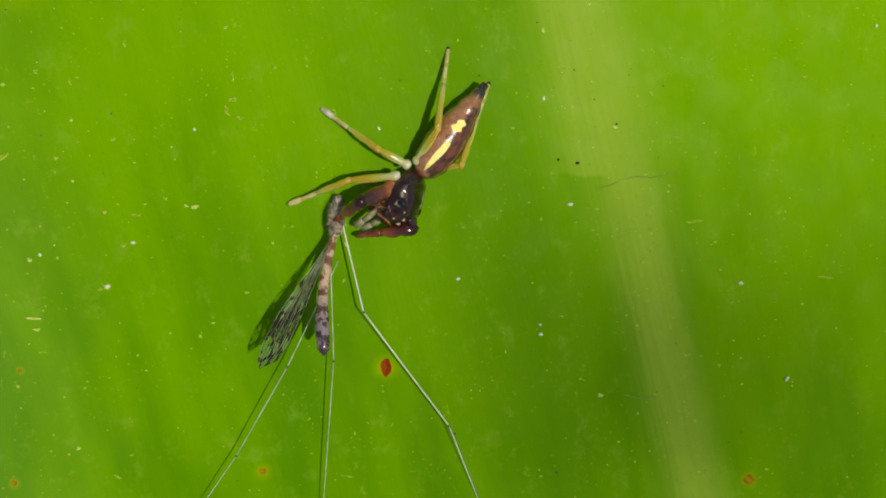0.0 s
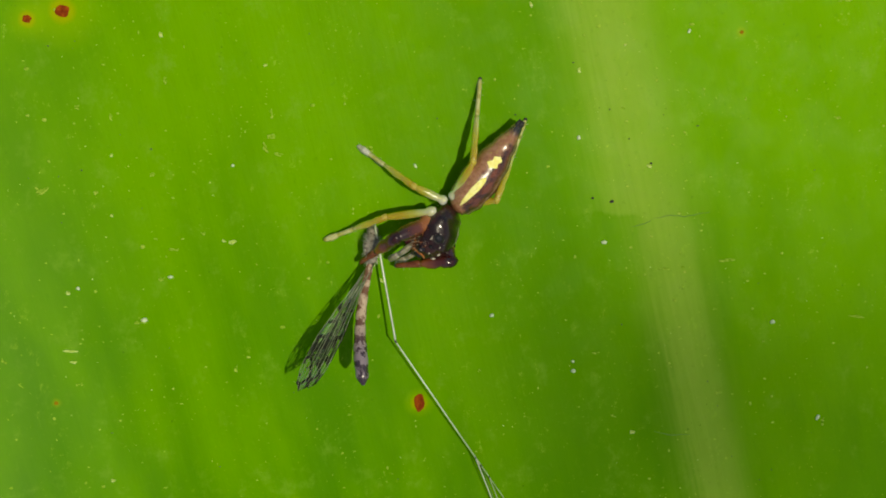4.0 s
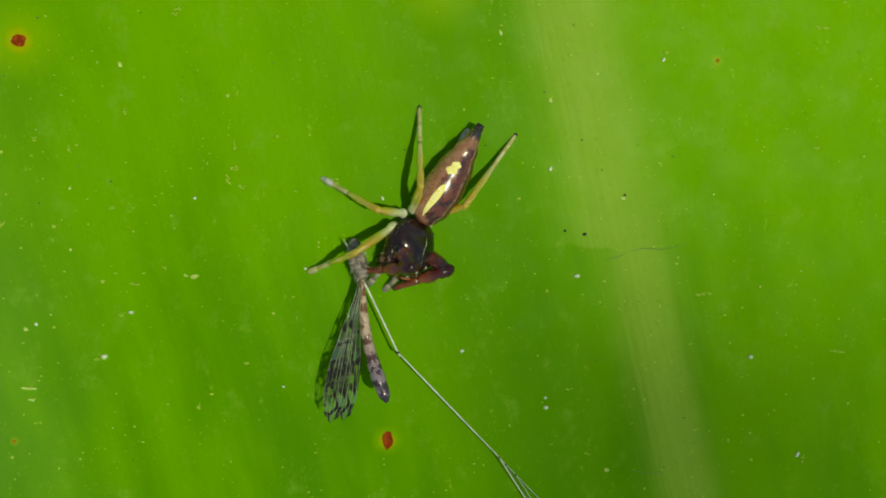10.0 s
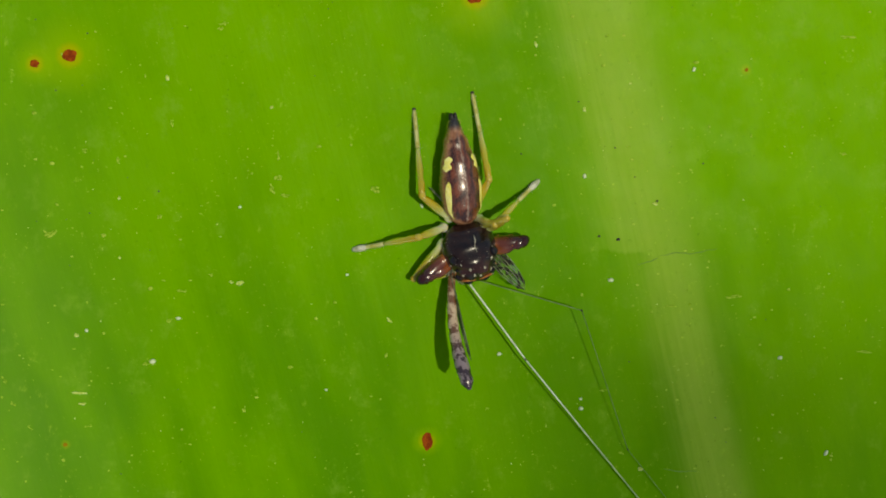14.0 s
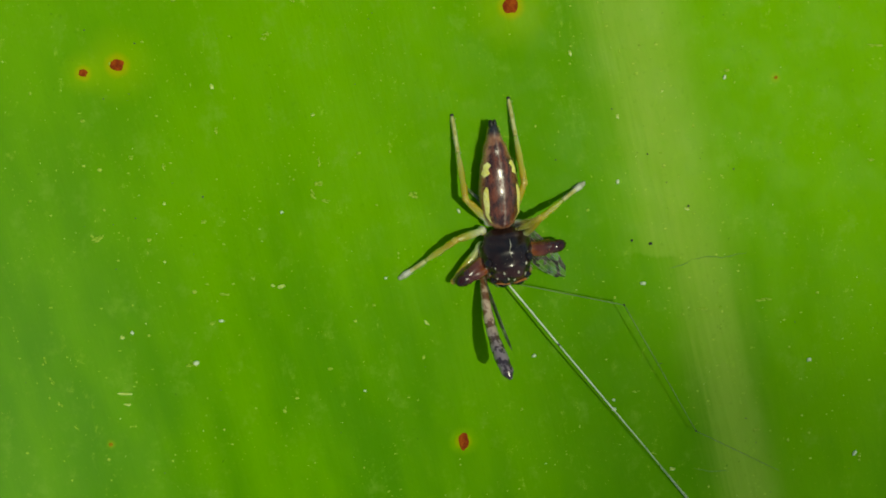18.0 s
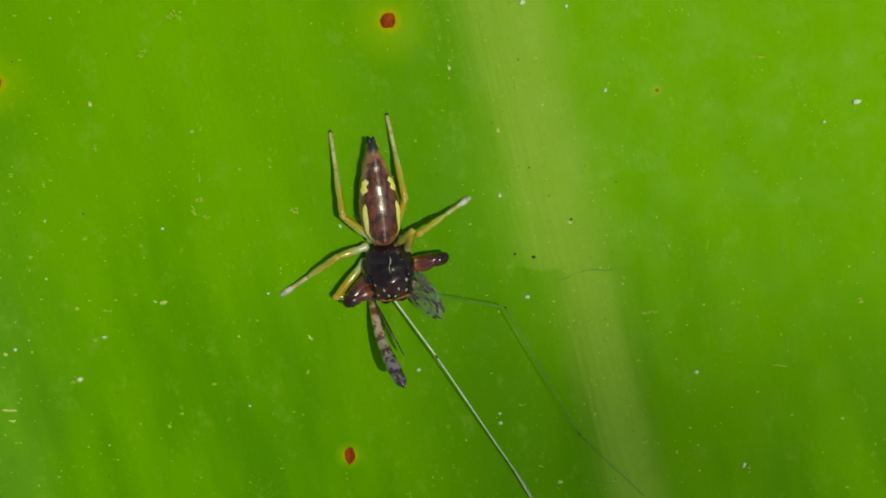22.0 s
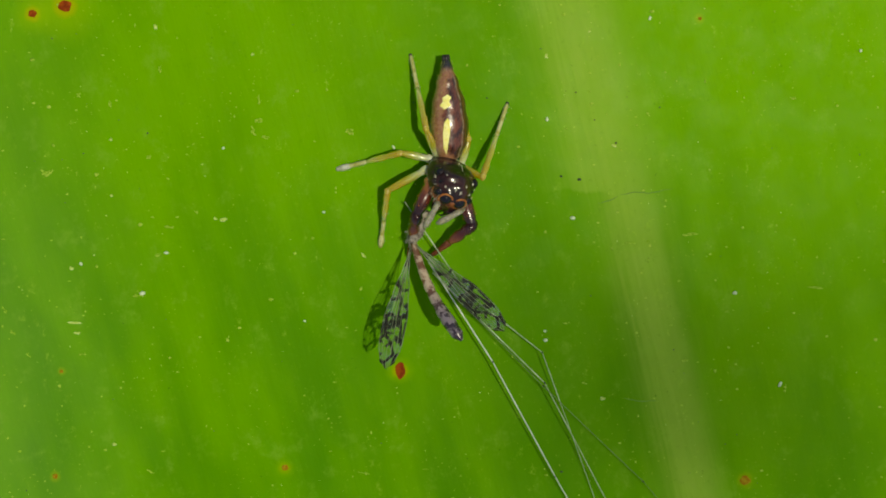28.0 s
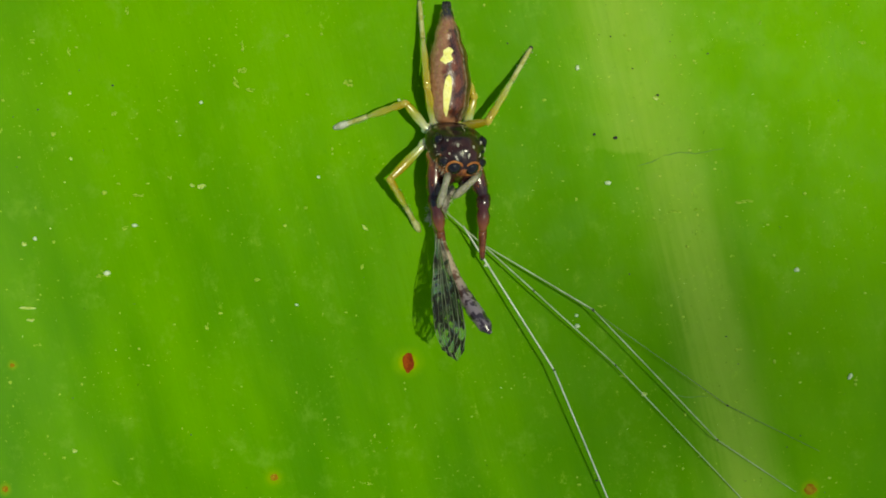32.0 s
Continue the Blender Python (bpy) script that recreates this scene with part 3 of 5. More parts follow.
def build_abdomen(spider):
    verts, faces = [], []
    n, seg = 44, 40
    for i in range(n + 1):
        for k in range(seg):
            p = abdomen_point(i / n, 2 * math.pi * k / seg)
            verts.append(p * (1 + 0.012 * noise.noise(p * 3.0)))
    for i in range(n):
        for k in range(seg):
            a, b = i * seg + k, i * seg + (k + 1) % seg
            faces.append((a, a + seg, b + seg, b))
    faces += [tuple(range(seg)), tuple(n * seg + k for k in reversed(range(seg)))]
    abdomen = part("abdomen", mesh_of("abdomen", verts, faces, M_ABDOMEN), spider, "long tapered brown abdomen with yellow flank stripes")
    for sgn in (-1, 1):
        part("flank_stripe", mesh_of("flank_stripe", *marking((0.07, 0.42), [(0, 0.03), (0.15, 0.13), (0.6, 0.19), (0.9, 0.15), (1, 0.02)], sgn * 0.98, sgn * -0.2), M_YELLOW), abdomen, "pale yellow stripe")
        part("flank_patch", mesh_of("flank_patch", *marking((0.51, 0.65), [(0, 0.04), (0.25, 0.34), (0.55, 0.20), (0.8, 0.30), (1, 0.05)], sgn * 0.95, sgn * -0.2), M_YELLOW), abdomen, "pale yellow patch")
    for y, z in ((0.07, 0.06), (-0.07, 0.06), (0.09, -0.05), (-0.09, -0.05)):
        part("spinneret", mesh_of("spinneret", *tube([(-4.1, y, z), (-4.28, y * 1.05, z), (-4.42, y * 1.0, z)], [0.085, 0.08, 0.05], 8), M_CLAW), abdomen, "black tail spinneret")
    rng = random.Random(4)
    base = [(abdomen_point(rng.uniform(0.05, 0.97), rng.uniform(0.75, 5.53)), None) for _ in range(500)]
    base = [(p, Vector((0, p.y, p.z)).normalized()) for p, _ in base]
    part("body_hair", mesh_of("body_hair", *hairs_on(base, rng, 800, 0.10, 0.008, Vector((-0.9, 0, 0))), M_LEG), abdomen, "short golden hairs")
    return abdomen


HEAD_W = [(0.0, 0.50), (0.10, 0.82), (0.26, 1.04), (0.42, 1.09), (0.60, 1.02), (0.78, 0.86), (0.92, 0.68), (1.0, 0.44)]
HEAD_T = [(0.0, 0.10), (0.12, 0.42), (0.40, 0.80), (0.62, 0.92), (0.82, 0.78), (0.94, 0.52), (1.0, 0.24)]
HEAD_LEN = 2.3


def head_point(s, a):
    w, top = curve_of(HEAD_W, s), curve_of(HEAD_T, s)
    c, q = math.cos(a), math.sin(a)
    return Vector((s * HEAD_LEN, q * w, c * (top if c > 0 else 0.56)))


def build_prosoma(spider):
    verts, faces = [], []
    n, seg = 36, 48
    for i in range(n + 1):
        for k in range(seg):
            p = head_point(i / n, 2 * math.pi * k / seg)
            verts.append(p * (1 + 0.045 * noise.noise(p * 2.2) + 0.02 * noise.noise(p * 6.0)))
    for i in range(n):
        for k in range(seg):
            a, b = i * seg + k, i * seg + (k + 1) % seg
            faces.append((a, b, b + seg, a + seg))
    faces += [tuple(reversed(range(seg))), tuple(n * seg + k for k in range(seg))]
    head = part("cephalothorax", mesh_of("cephalothorax", verts, faces, M_HEAD), spider, "glossy black-brown head shield with pale flecks")
    # eyes: two large ones in front, two beside them, two pairs on the sides of the top
    for sgn in (-1, 1):
        for name, c, r in (("front_eye", (2.12, 0.32, 0.12), 0.29), ("front_side_eye", (1.98, 0.66, 0.20), 0.19),
                           ("small_eye", (1.68, 0.76, 0.46), 0.07), ("rear_eye", (1.24, 0.82, 0.50), 0.20)):
            part(name, mesh_of(name, *blob((c[0], sgn * c[1], c[2]), (r, r, r), 10, 16), M_EYE), head, "shiny black eye")
            if r > 0.1:
                pts, dirv = [], Vector((1, 0.15 * sgn, 0.1)) if "front" in name else Vector((0, sgn, 0.55))
                dirv.normalize()
                s1 = dirv.orthogonal().normalized()
                for k in range(21):
                    pts.append(Vector((c[0], sgn * c[1], c[2])) + dirv * r * 0.35 + Matrix.Rotation(2 * math.pi * k / 20, 3, dirv) @ s1 * r * 0.98)
                part("eye_rim", mesh_of("eye_rim", *tube(pts, [0.048 if name == "front_eye" else 0.035] * 21, 6), M_ORANGE if name == "front_eye" else M_DARK), head, "hairy orange eye rim" if name == "front_eye" else "dark eye rim")
    part("face_band", mesh_of("face_band", *tube([(1.86, -0.74, -0.16), (2.10, -0.46, -0.20), (2.20, 0, -0.22), (2.10, 0.46, -0.20), (1.86, 0.74, -0.16)], [0.06, 0.10, 0.11, 0.10, 0.06], 10), M_ORANGE), head, "orange hairy band under the eyes")
    part("face", mesh_of("face", *blob((2.13, 0, -0.06), (0.22, 0.50, 0.32), 10, 18, 0.25, 3.0), M_FACE), head, "orange-red face below the eyes")
    # jaws
    for sgn in (-1, 1):
        jaw = part("chelicera", mesh_of("chelicera", *tube([(1.95, sgn * 0.3, -0.20), (2.12, sgn * 0.32, -0.5), (2.1, sgn * 0.3, -0.85)], [0.24, 0.27, 0.17], 12), M_MAROON), head, "dark maroon jaw")
        part("fang", mesh_of("fang", *tube([(2.1, sgn * 0.28, -0.9), (2.16, sgn * 0.18, -1.05), (2.12, sgn * 0.05, -1.1)], [0.06, 0.045, 0.012], 8), M_CLAW), head, "curved black fang")
    # pale flecks of hair on the shield
    rng = random.Random(9)
    pts = [head_point(q, a) + Vector((0, 0, 0.010)) for q, a in ((0.18, 0.20), (0.28, 0.16), (0.38, 0.06), (0.48, 0.10))]
    part("hair_streak", mesh_of("hair_streak", *tube(pts, [0.006, 0.026, 0.014, 0.006], 6, 0.5), M_CREAM), head, "pale streak of hairs")
    for s, a, l, w in ((0.74, 0.34, 0.15, 0.055), (0.72, -0.34, 0.15, 0.055), (0.86, 0.14, 0.15, 0.055), (0.84, -0.20, 0.14, 0.05), (0.60, 0.72, 0.16, 0.055),
                       (0.62, -0.66, 0.11, 0.03), (0.44, 0.85, 0.12, 0.03), (0.46, -0.85, 0.12, 0.03), (0.80, 0.80, 0.16, 0.055), (0.80, -0.80, 0.16, 0.055), (0.55, 1.2, 0.22, 0.034), (0.55, -1.2, 0.22, 0.034)):
        p, q = head_point(s, a), head_point(min(1, s + l / HEAD_LEN), a)
        part("fleck", mesh_of("fleck", *tube([p, (p + q) / 2 + Vector((0, 0, 0.015)), q], [0.010, w, 0.012], 6), M_CREAM), head, "cream fleck of hairs")
    base = []
    for _ in range(400):
        p = head_point(rng.uniform(0.1, 1.0), rng.uniform(-1.9, 1.9))
        base.append((p, Vector((0.2, p.y, p.z + 0.2)).normalized()))
    part("head_hair", mesh_of("head_hair", *hairs_on(base, rng, 60, 0.09, 0.005, Vector((0.5, 0, 0.3))), M_CREAM), head, "short pale hairs")
    base = []
    for _ in range(220):
        p = head_point(rng.uniform(0.72, 1.0), rng.choice((-1, 1)) * rng.uniform(1.15, 2.3))
        base.append((p, Vector((0.4, p.y, p.z)).normalized()))
    for name, mat, label in (("cheek_hair", M_ORANGE, "orange cheek hairs"), ("cheek_hair", M_CREAM, "cream cheek hairs")):
        part(name, mesh_of(name, *hairs_on(base, rng, 110, 0.17, 0.016, Vector((0.8, 0, -0.1))), mat), head, label)
    return head


# legs: hip in the head's space, lengths of femur and of the rest, thickness
HIPS = {"1": (1.05, 0.66, -0.30), "2": (0.50, 0.82, -0.34), "3": (-0.02, 0.70, -0.36), "4": (-0.25, 0.40, -0.36)}
LENGTHS = {"1": (1.65, 2.3), "2": (2.0, 2.7), "3": (1.35, 2.9), "4": (1.75, 3.6)}


def build_leg(spider, number):
    front = number == "1"
    l1, l2 = LENGTHS[number]
    k = 1.8 if front else 1.0
    femur = tube([(0, 0, 0), (0.07 * l1, 0, 0.02), (0.14 * l1, 0, 0.03), (0.20 * l1, 0, 0.04), (0.5 * l1, 0, 0.07), (0.8 * l1, 0, 0.04), (0.93 * l1, 0, 0.01), (l1, 0, 0)], [0.16 * k, 0.21 * k, 0.20 * k, 0.14 * k, 0.175 * k, 0.16 * k, 0.125 * k, 0.12 * k], 14, 1.0, 0.08)
    leg = part("front_leg" if front else "leg", mesh_of("leg", *femur, M_FRONT_FEMUR if front else M_FEMUR), spider,
               "thick dark maroon front leg" if front else "slender translucent amber leg")
    knee = part("knee", mesh_of("knee", *blob((0.05 * k, 0, 0.01), (0.19 * k, 0.15 * k, 0.145 * k), 8, 12, 0.2, int(number) * 2.0), M_MAROON if front else M_LEG), leg)
    shin = part("shin", mesh_of("shin", *tube([(0, 0, 0), (0.06 * l2, 0, 0.02), (0.14 * l2, 0, 0.03), (0.20 * l2, 0, 0.03), (0.30 * l2, 0, 0.035), (0.42 * l2, 0, 0.02), (0.50 * l2, 0, 0.01), (0.55 * l2, 0, 0.0)], [0.12 * k, 0.145 * k, 0.155 * k, 0.115 * k, 0.145 * k, 0.130 * k, 0.092 * k, 0.092 * k], 12, 1.0, 0.12), M_FRONT_SHIN if front else M_SHIN), leg)
    foot = part("foot", mesh_of("foot", *tube([(0.53 * l2, 0, 0), (0.6 * l2, 0, 0.0), (0.8 * l2, 0, -0.01), (0.94 * l2, 0, -0.02), (l2, 0, 0.0)], [0.085 * k, 0.09 * k, 0.12 if front else 0.088, 0.11 if front else 0.105 if number in "23" else 0.085, 0.09 if front else 0.06], 10), M_RUST if front else M_TARSUS), leg, "slender orange-brown foot" if front else "hairy pale foot")
    claw = part("claw", mesh_of("claw", *blob((l2 - 0.20, 0, 0.02), (0.36, 0.135, 0.10), 8, 12, 0.25, 4.0) if number in "23" else blob((l2, 0, 0.01), (0.075, 0.08, 0.06), 6, 10), M_CLAW if number in "14" else M_PAD if number == "3" else M_TARSUS), leg, "small foot pad")
    rng = random.Random(int(number))
    base = []
    for _ in range(120):
        x, a = rng.uniform(0.1, 0.95) * l2, rng.uniform(0, 6.28)
        nrm = Vector((0, math.cos(a), math.sin(a)))
        base.append((Vector((x, 0, 0)) + nrm * 0.09, nrm))
    if front:
        tufts = []
        for _ in range(60):
            x, a = rng.uniform(0.1, 0.8) * l1, rng.uniform(0, 6.28)
            nrm = Vector((0, math.cos(a), math.sin(a)))
            tufts.append((Vector((x, 0, 0.05)) + nrm * 0.28, nrm))
        part("thigh_hair", mesh_of("thigh_hair", *hairs_on(tufts, rng, 70, 0.14, 0.010, Vector((0.9, 0, 0))), M_ORANGE), leg, "orange-brown hairs")
    hair = part("leg_hair", mesh_of("leg_hair", *hairs_on(base, rng, 90, 0.13, 0.005, Vector((0.7, 0, 0))), M_CREAM), leg, "fine pale bristles")
    return leg, (knee, shin, foot, claw, hair)


def build_palp(spider):
    path = [(0, 0, 0), (0.36, 0, 0.14), (0.76, 0, 0.06)]
    palp = part("palp", mesh_of("palp", *tube(path, [0.09, 0.13, 0.11], 10), M_PALP), spider, "pale hairy palp")
    tip = part("palp_tip", mesh_of("palp_tip", *tube([(0.72, 0, 0.07), (0.98, 0, -0.1), (1.2, 0, -0.34), (1.3, 0, -0.5)], [0.11, 0.145, 0.14, 0.05], 10), M_PALP), palp)
    return palp


spider = new("spider")
tagged(spider, "small brown jumping spider with yellow stripes gripping a dead fly", "spider")
ABDOMEN = build_abdomen(spider)
HEAD = build_prosoma(spider)
LEGS = {s + k: build_leg(spider, k) for k in "1234" for s in "RL"}
PALPS = [build_palp(spider), build_palp(spider)]


# ---- prey ----
PREY_LEN, WING_LEN = 5.0, 5.7


def build_prey():
    prey = new("crane_fly")
    tagged(prey, "dead slender grey-brown fly with mottled wings and very long legs", "fly")
    thorax = part("thorax", mesh_of("thorax", *join(blob((-0.45, 0, 0.08), (0.66, 0.34, 0.36), 12, 18, 0.35, 2.0), blob((-1.2, 0, -0.05), (0.28, 0.24, 0.24), 8, 12, 0.2, 5.0)), M_THORAX), prey, "hunched grey-brown thorax")
    rng = random.Random(21)
    fuzz = []
    for _ in range(160):
        nrm = Vector((rng.uniform(-1, 1), rng.uniform(-1, 1), rng.uniform(-0.3, 1))).normalized()
        fuzz.append((Vector((-0.45 + nrm.x * 0.7, nrm.y * 0.31, 0.08 + nrm.z * 0.33)), nrm))
    part("thorax_hair", mesh_of("thorax_hair", *hairs_on(fuzz, rng, 150, 0.24, 0.010, Vector((0.3, 0, 0.1))), M_CREAM), thorax, "pale scruffy hairs")
    path, radii = [], []
    n = 54
    for i in range(n + 1):
        f = i / n
        path.append((f * PREY_LEN, -0.26 * math.sin(math.pi * f), -0.06 * math.sin(3 * f)))
        ring = 0.03 * abs(math.sin(f * math.pi * 8)) ** 0.35
        radii.append(curve_of([(0, 0.13), (0.12, 0.17), (0.5, 0.22), (0.8, 0.29), (0.93, 0.26), (1, 0.10)], f) - 0.03 + ring)
    body = part("abdomen", mesh_of("abdomen", *tube(path, radii, 16), M_PREY), prey, "long banded abdomen with a greyish tip")
    wings = []
    for sgn in (-1, 1):
        outline = [(0, 0.02), (0.14, 0.05), (0.24, 0.15), (0.38, 0.33), (0.62, 0.53), (0.82, 0.52), (0.94, 0.34), (1.0, 0.03)]
        verts, faces = [], []
        nx, ny = 40, 10
        for dz in (0.008, -0.008):
            for i in range(nx + 1):
                f = i / nx
                w = curve_of(outline, f)
                for j in range(ny + 1):
                    v = 2 * j / ny - 1
                    y = w * (v if v * sgn < 0 else v * 1.05)
                    verts.append((f * WING_LEN, y, dz + 0.05 * math.sin(7 * v + 2 * f) * w + 0.1 * math.sin(f * 2.2)))
        k = (nx + 1) * (ny + 1)
        for i in range(nx):
            for j in range(ny):
                a = i * (ny + 1) + j
                q = (a, a + ny + 1, a + ny + 2, a + 1)
                faces.append(q)
                faces.append(tuple(k + c for c in reversed(q)))
        wing = part("wing", mesh_of("wing", verts, faces, M_WING), prey, "clear wing with smoky patches")
        for v0, v1, f0, f1 in ((-0.97, -0.97, 0.02, 0.98), (0.97, 0.97, 0.02, 0.98), (-0.2, -0.75, 0.1, 0.97), (-0.1, -0.25, 0.12, 0.99), (0.0, 0.2, 0.3, 0.98), (0.2, 0.6, 0.1, 0.93)):
            pts = []
            for i in range(17):
                f = f0 + (f1 - f0) * i / 16
                v = v0 + (v1 - v0) * i / 16
                w = curve_of(outline, f)
                pts.append((f * WING_LEN, w * v, 0.012 + 0.05 * math.sin(7 * v + 2 * f) * w + 0.1 * math.sin(f * 2.2)))
            part("vein", mesh_of("vein", *tube(pts, [0.017 - 0.008 * i / 16 for i in range(17)], 6), M_VEIN), wing)
        for f, v0, v1 in ((0.45, -0.2, -0.9), (0.6, -0.3, 0.1), (0.7, 0.1, 0.5), (0.78, -0.2, -0.6), (0.55, 0.3, 0.95), (0.85, -0.1, 0.15)):
            pts = []
            for i in range(6):
                v = v0 + (v1 - v0) * i / 5
                w = curve_of(outline, f)
                pts.append((f * WING_LEN, w * v, 0.012 + 0.05 * math.sin(7 * v + 2 * f) * w + 0.1 * math.sin(f * 2.2)))
            part("cross_vein", mesh_of("cross_vein", *tube(pts, [0.010] * 6, 6), M_VEIN), wing)
        wings.append(wing)
    return prey, thorax, body, wings


THREADS = {"a": (4.7, 6.0, 3.6), "b": (4.7, 4.3, 8.0), "c": (4.9, 7.0, 4.0), "d": (4.9, 6.4, 4.3)}
THREAD_LOOK = {"a": M_THREAD, "b": M_MID, "c": M_MID, "d": M_DIM}
FINE = {"a": 1.0, "b": 0.82, "c": 0.78, "d": 0.5}


def build_prey_leg(prey, key):
    segs = []
    for name, length, r0, r1 in zip(("thigh", "shank", "tarsus"), THREADS[key], (0.032, 0.030, 0.026), (0.032, 0.027, 0.016)):
        pts = [(length * i / 10, 0, 0.03 * math.sin(i * 0.314)) for i in range(11)]
        parent = segs[0] if segs else prey
        segs.append(part("long_leg" if name == "thigh" else name, mesh_of(name, *tube(pts, [(r0 + (r1 - r0) * i / 10) * FINE[key] for i in range(11)], 8), THREAD_LOOK[key]), parent, "hair-thin pale leg" if not segs else ""))
        if len(segs) == 1:
            part("hip_segment", mesh_of("hip_segment", *tube([(3.2 * i / 8, 0, 0) for i in range(9)], [0.034 * FINE[key]] * 9, 8), THREAD_LOOK[key]), segs[0])
        else:
            part("joint", mesh_of("joint", *blob((0, 0, 0), (0.055, 0.042, 0.042), 6, 8), M_CLAW), segs[0])
    return segs


PREY, THORAX, PREY_BODY, WINGS = build_prey()
PREY_LEGS = {k: build_prey_leg(PREY, k) for k in THREADS}
HIP_SEGMENTS = {k: [o for o in PREY_LEGS[k][0].children if o.name.startswith("hip_segment")][0] for k in THREADS}
JOINTS = {k: [o for o in PREY_LEGS[k][0].children if o.name.startswith("joint")] for k in THREADS}


# ---- grains and crumbs on the leaf ----
WHITE_MARKS = [
    (18.47, 14.46, 0.65, 0.14, -20),
    (-14.38, -4.63, 0.41, 0.07, -3),
    (-1.9, -1.75, 0.23, 0.07, -50),
    (-6.52, 6.85, 0.11, 0.09, 0),
    (-10.57, 7.99, 0.09, 0.18, 0),
    (-12.57, 3.27, 0.09, 0.09, 0),
    (-12.62, 0.88, 0.09, 0.07, 0),
    (-7.95, -0.2, 0.14, 0.09, -20),
    (7.78, 7.87, 0.09, 0.07, 0),
    (5.96, 6.83, 0.09, 0.14, 0),
    (8.94, 3, 0.18, 0.09, 0),
    (8.66, -8.2, 0.16, 0.11, 0),
    (-14.28, -5.07, 0.18, 0.09, 0),
    (-7.84, -0.16, 0.14, 0.09, 0),
    (-12.84, -10.04, 0.13, 0.08, 0),
    (-14.4, -2.24, 0.12, 0.12, 0),
    (-8.25, -0.12, 0.12, 0.07, -20),
    (3.93, 9.4, 0.07, 0.23, 15),
]
FAINT_MARKS = [
    (-17.59, -3.13, 0.27, 0.07, -70),
    (-17.32, -4.06, 0.27, 0.09, -60),
    (-17.02, -5.03, 0.23, 0.09, -45),
    (-16.42, -5.99, 0.23, 0.09, -50),
    (16.58, 9.76, 0.56, 0.09, 0),
    (12.54, -0.86, 0.41, 0.09, 0),
    (9.73, -1.23, 0.39, 0.07, 0),
    (-15.21, 1.89, 0.36, 0.11, 30),
    (-11.48, -3.37, 0.27, 0.16, 20),
    (-10.18, -0.48, 0.32, 0.09, 0),
    (-7.83, -5.38, 0.11, 0.2, 0),
    (-2.01, -3.18, 0.11, 0.18, 0),
    (-15.32, 1.8, 0.36, 0.14, 30),
    (-13.85, 5.11, 0.18, 0.14, 0),
    (-11.03, 2.53, 0.2, 0.16, 0),
    (-13.25, 1.82, 0.18, 0.16, 0),
    (-6.02, 3.35, 0.32, 0.09, -15),
    (-6.31, 4.02, 0.27, 0.18, 0),
    (-10.92, -0.06, 0.11, 0.09, 0),
    (16.7, 5.04, 0.23, 0.07, 0),
    (12.85, 5.76, 0.09, 0.09, 0),
    (7.73, 8.72, 0.11, 0.09, 0),
    (18.08, -3.27, 0.5, 0.07, -5),
    (6.98, -4.78, 0.23, 0.07, 0),
    (11.95, -2.94, 0.14, 0.09, 0),
    (14.11, -4.34, 0.09, 0.11, 0),
    (16.85, -7.7, 0.14, 0.14, 0),
    (7.83, -7.49, 0.18, 0.09, 0),
    (2.13, -5.5, 0.11, 0.09, 0),
    (-0.53, 19.55, 0.5, 0.28, 10),
    (-14.08, -6.01, 0.2, 0.11, 20),
    (12.2, -0.9, 0.41, 0.07, 0),
    (-11.3, -11.31, 0.33, 0.06, -30),
    (-1.89, -11.5, 0.21, 0.08, -15),
    (21.07, -2.1, 0.14, 0.14, 0),
    (-11.76, -3.48, 0.23, 0.14, 0),
    (-10.75, -1.7, 0.21, 0.09, 30),
    (-8.36, 10.1, 0.28, 0.12, 0),
    (-7.13, 11.54, 0.21, 0.21, 0),
    (21.51, -0.49, 0.19, 0.19, 0),
    (1.53, 19.27, 0.28, 0.14, 0),
    (-12.95, 17.74, 0.26, 0.95, 18),
    (-12.63, 17.18, 0.16, 0.4, 10),
    (-9.74, 16.72, 0.1, 0.1, 0),
    (-8.7, 16.76, 0.1, 0.26, -10),
    (-7.86, 13.73, 0.16, 0.32, -20),
    (-8.15, 13.35, 0.1, 0.16, 0),
    (-7.33, 11.46, 0.16, 0.24, 20),
    (-8.45, 9.9, 0.22, 0.1, 15),
    (-2.54, 16.27, 0.06, 0.26, 0),
    (1.04, 13.91, 0.3, 0.06, 0),
    (-15.4, 1.85, 0.28, 0.12, -25),
    (-10.46, 6.22, 0.14, 0.2, 0),
    (-6.56, 3.6, 0.14, 0.3, 20),
    (-2.48, 3.56, 0.24, 0.24, 0),
    (-12.56, 4.77, 0.1, 0.24, 0),
    (-9.04, 0.17, 0.18, 0.1, 0),
    (-6.3, 4.96, 0.08, 0.3, 0),
]
SCARS = [
    (16.56, 19.16, 0.7, 0.23, 0),
    (19.84, 18.71, 0.93, 0.19, -8),
]
CREASES = [
    ((9.2, 0.86), (9.6, 0.95), (9.9, 0.98), (10.5, 0.95), (11.1, 1.04), (11.65, 1.18)),
    ((8.3, 0.5), (8.8, 0.62), (9.2, 0.86)),
    ((9.6, -8.2), (10.4, -8.35), (11.2, -8.3)),
]
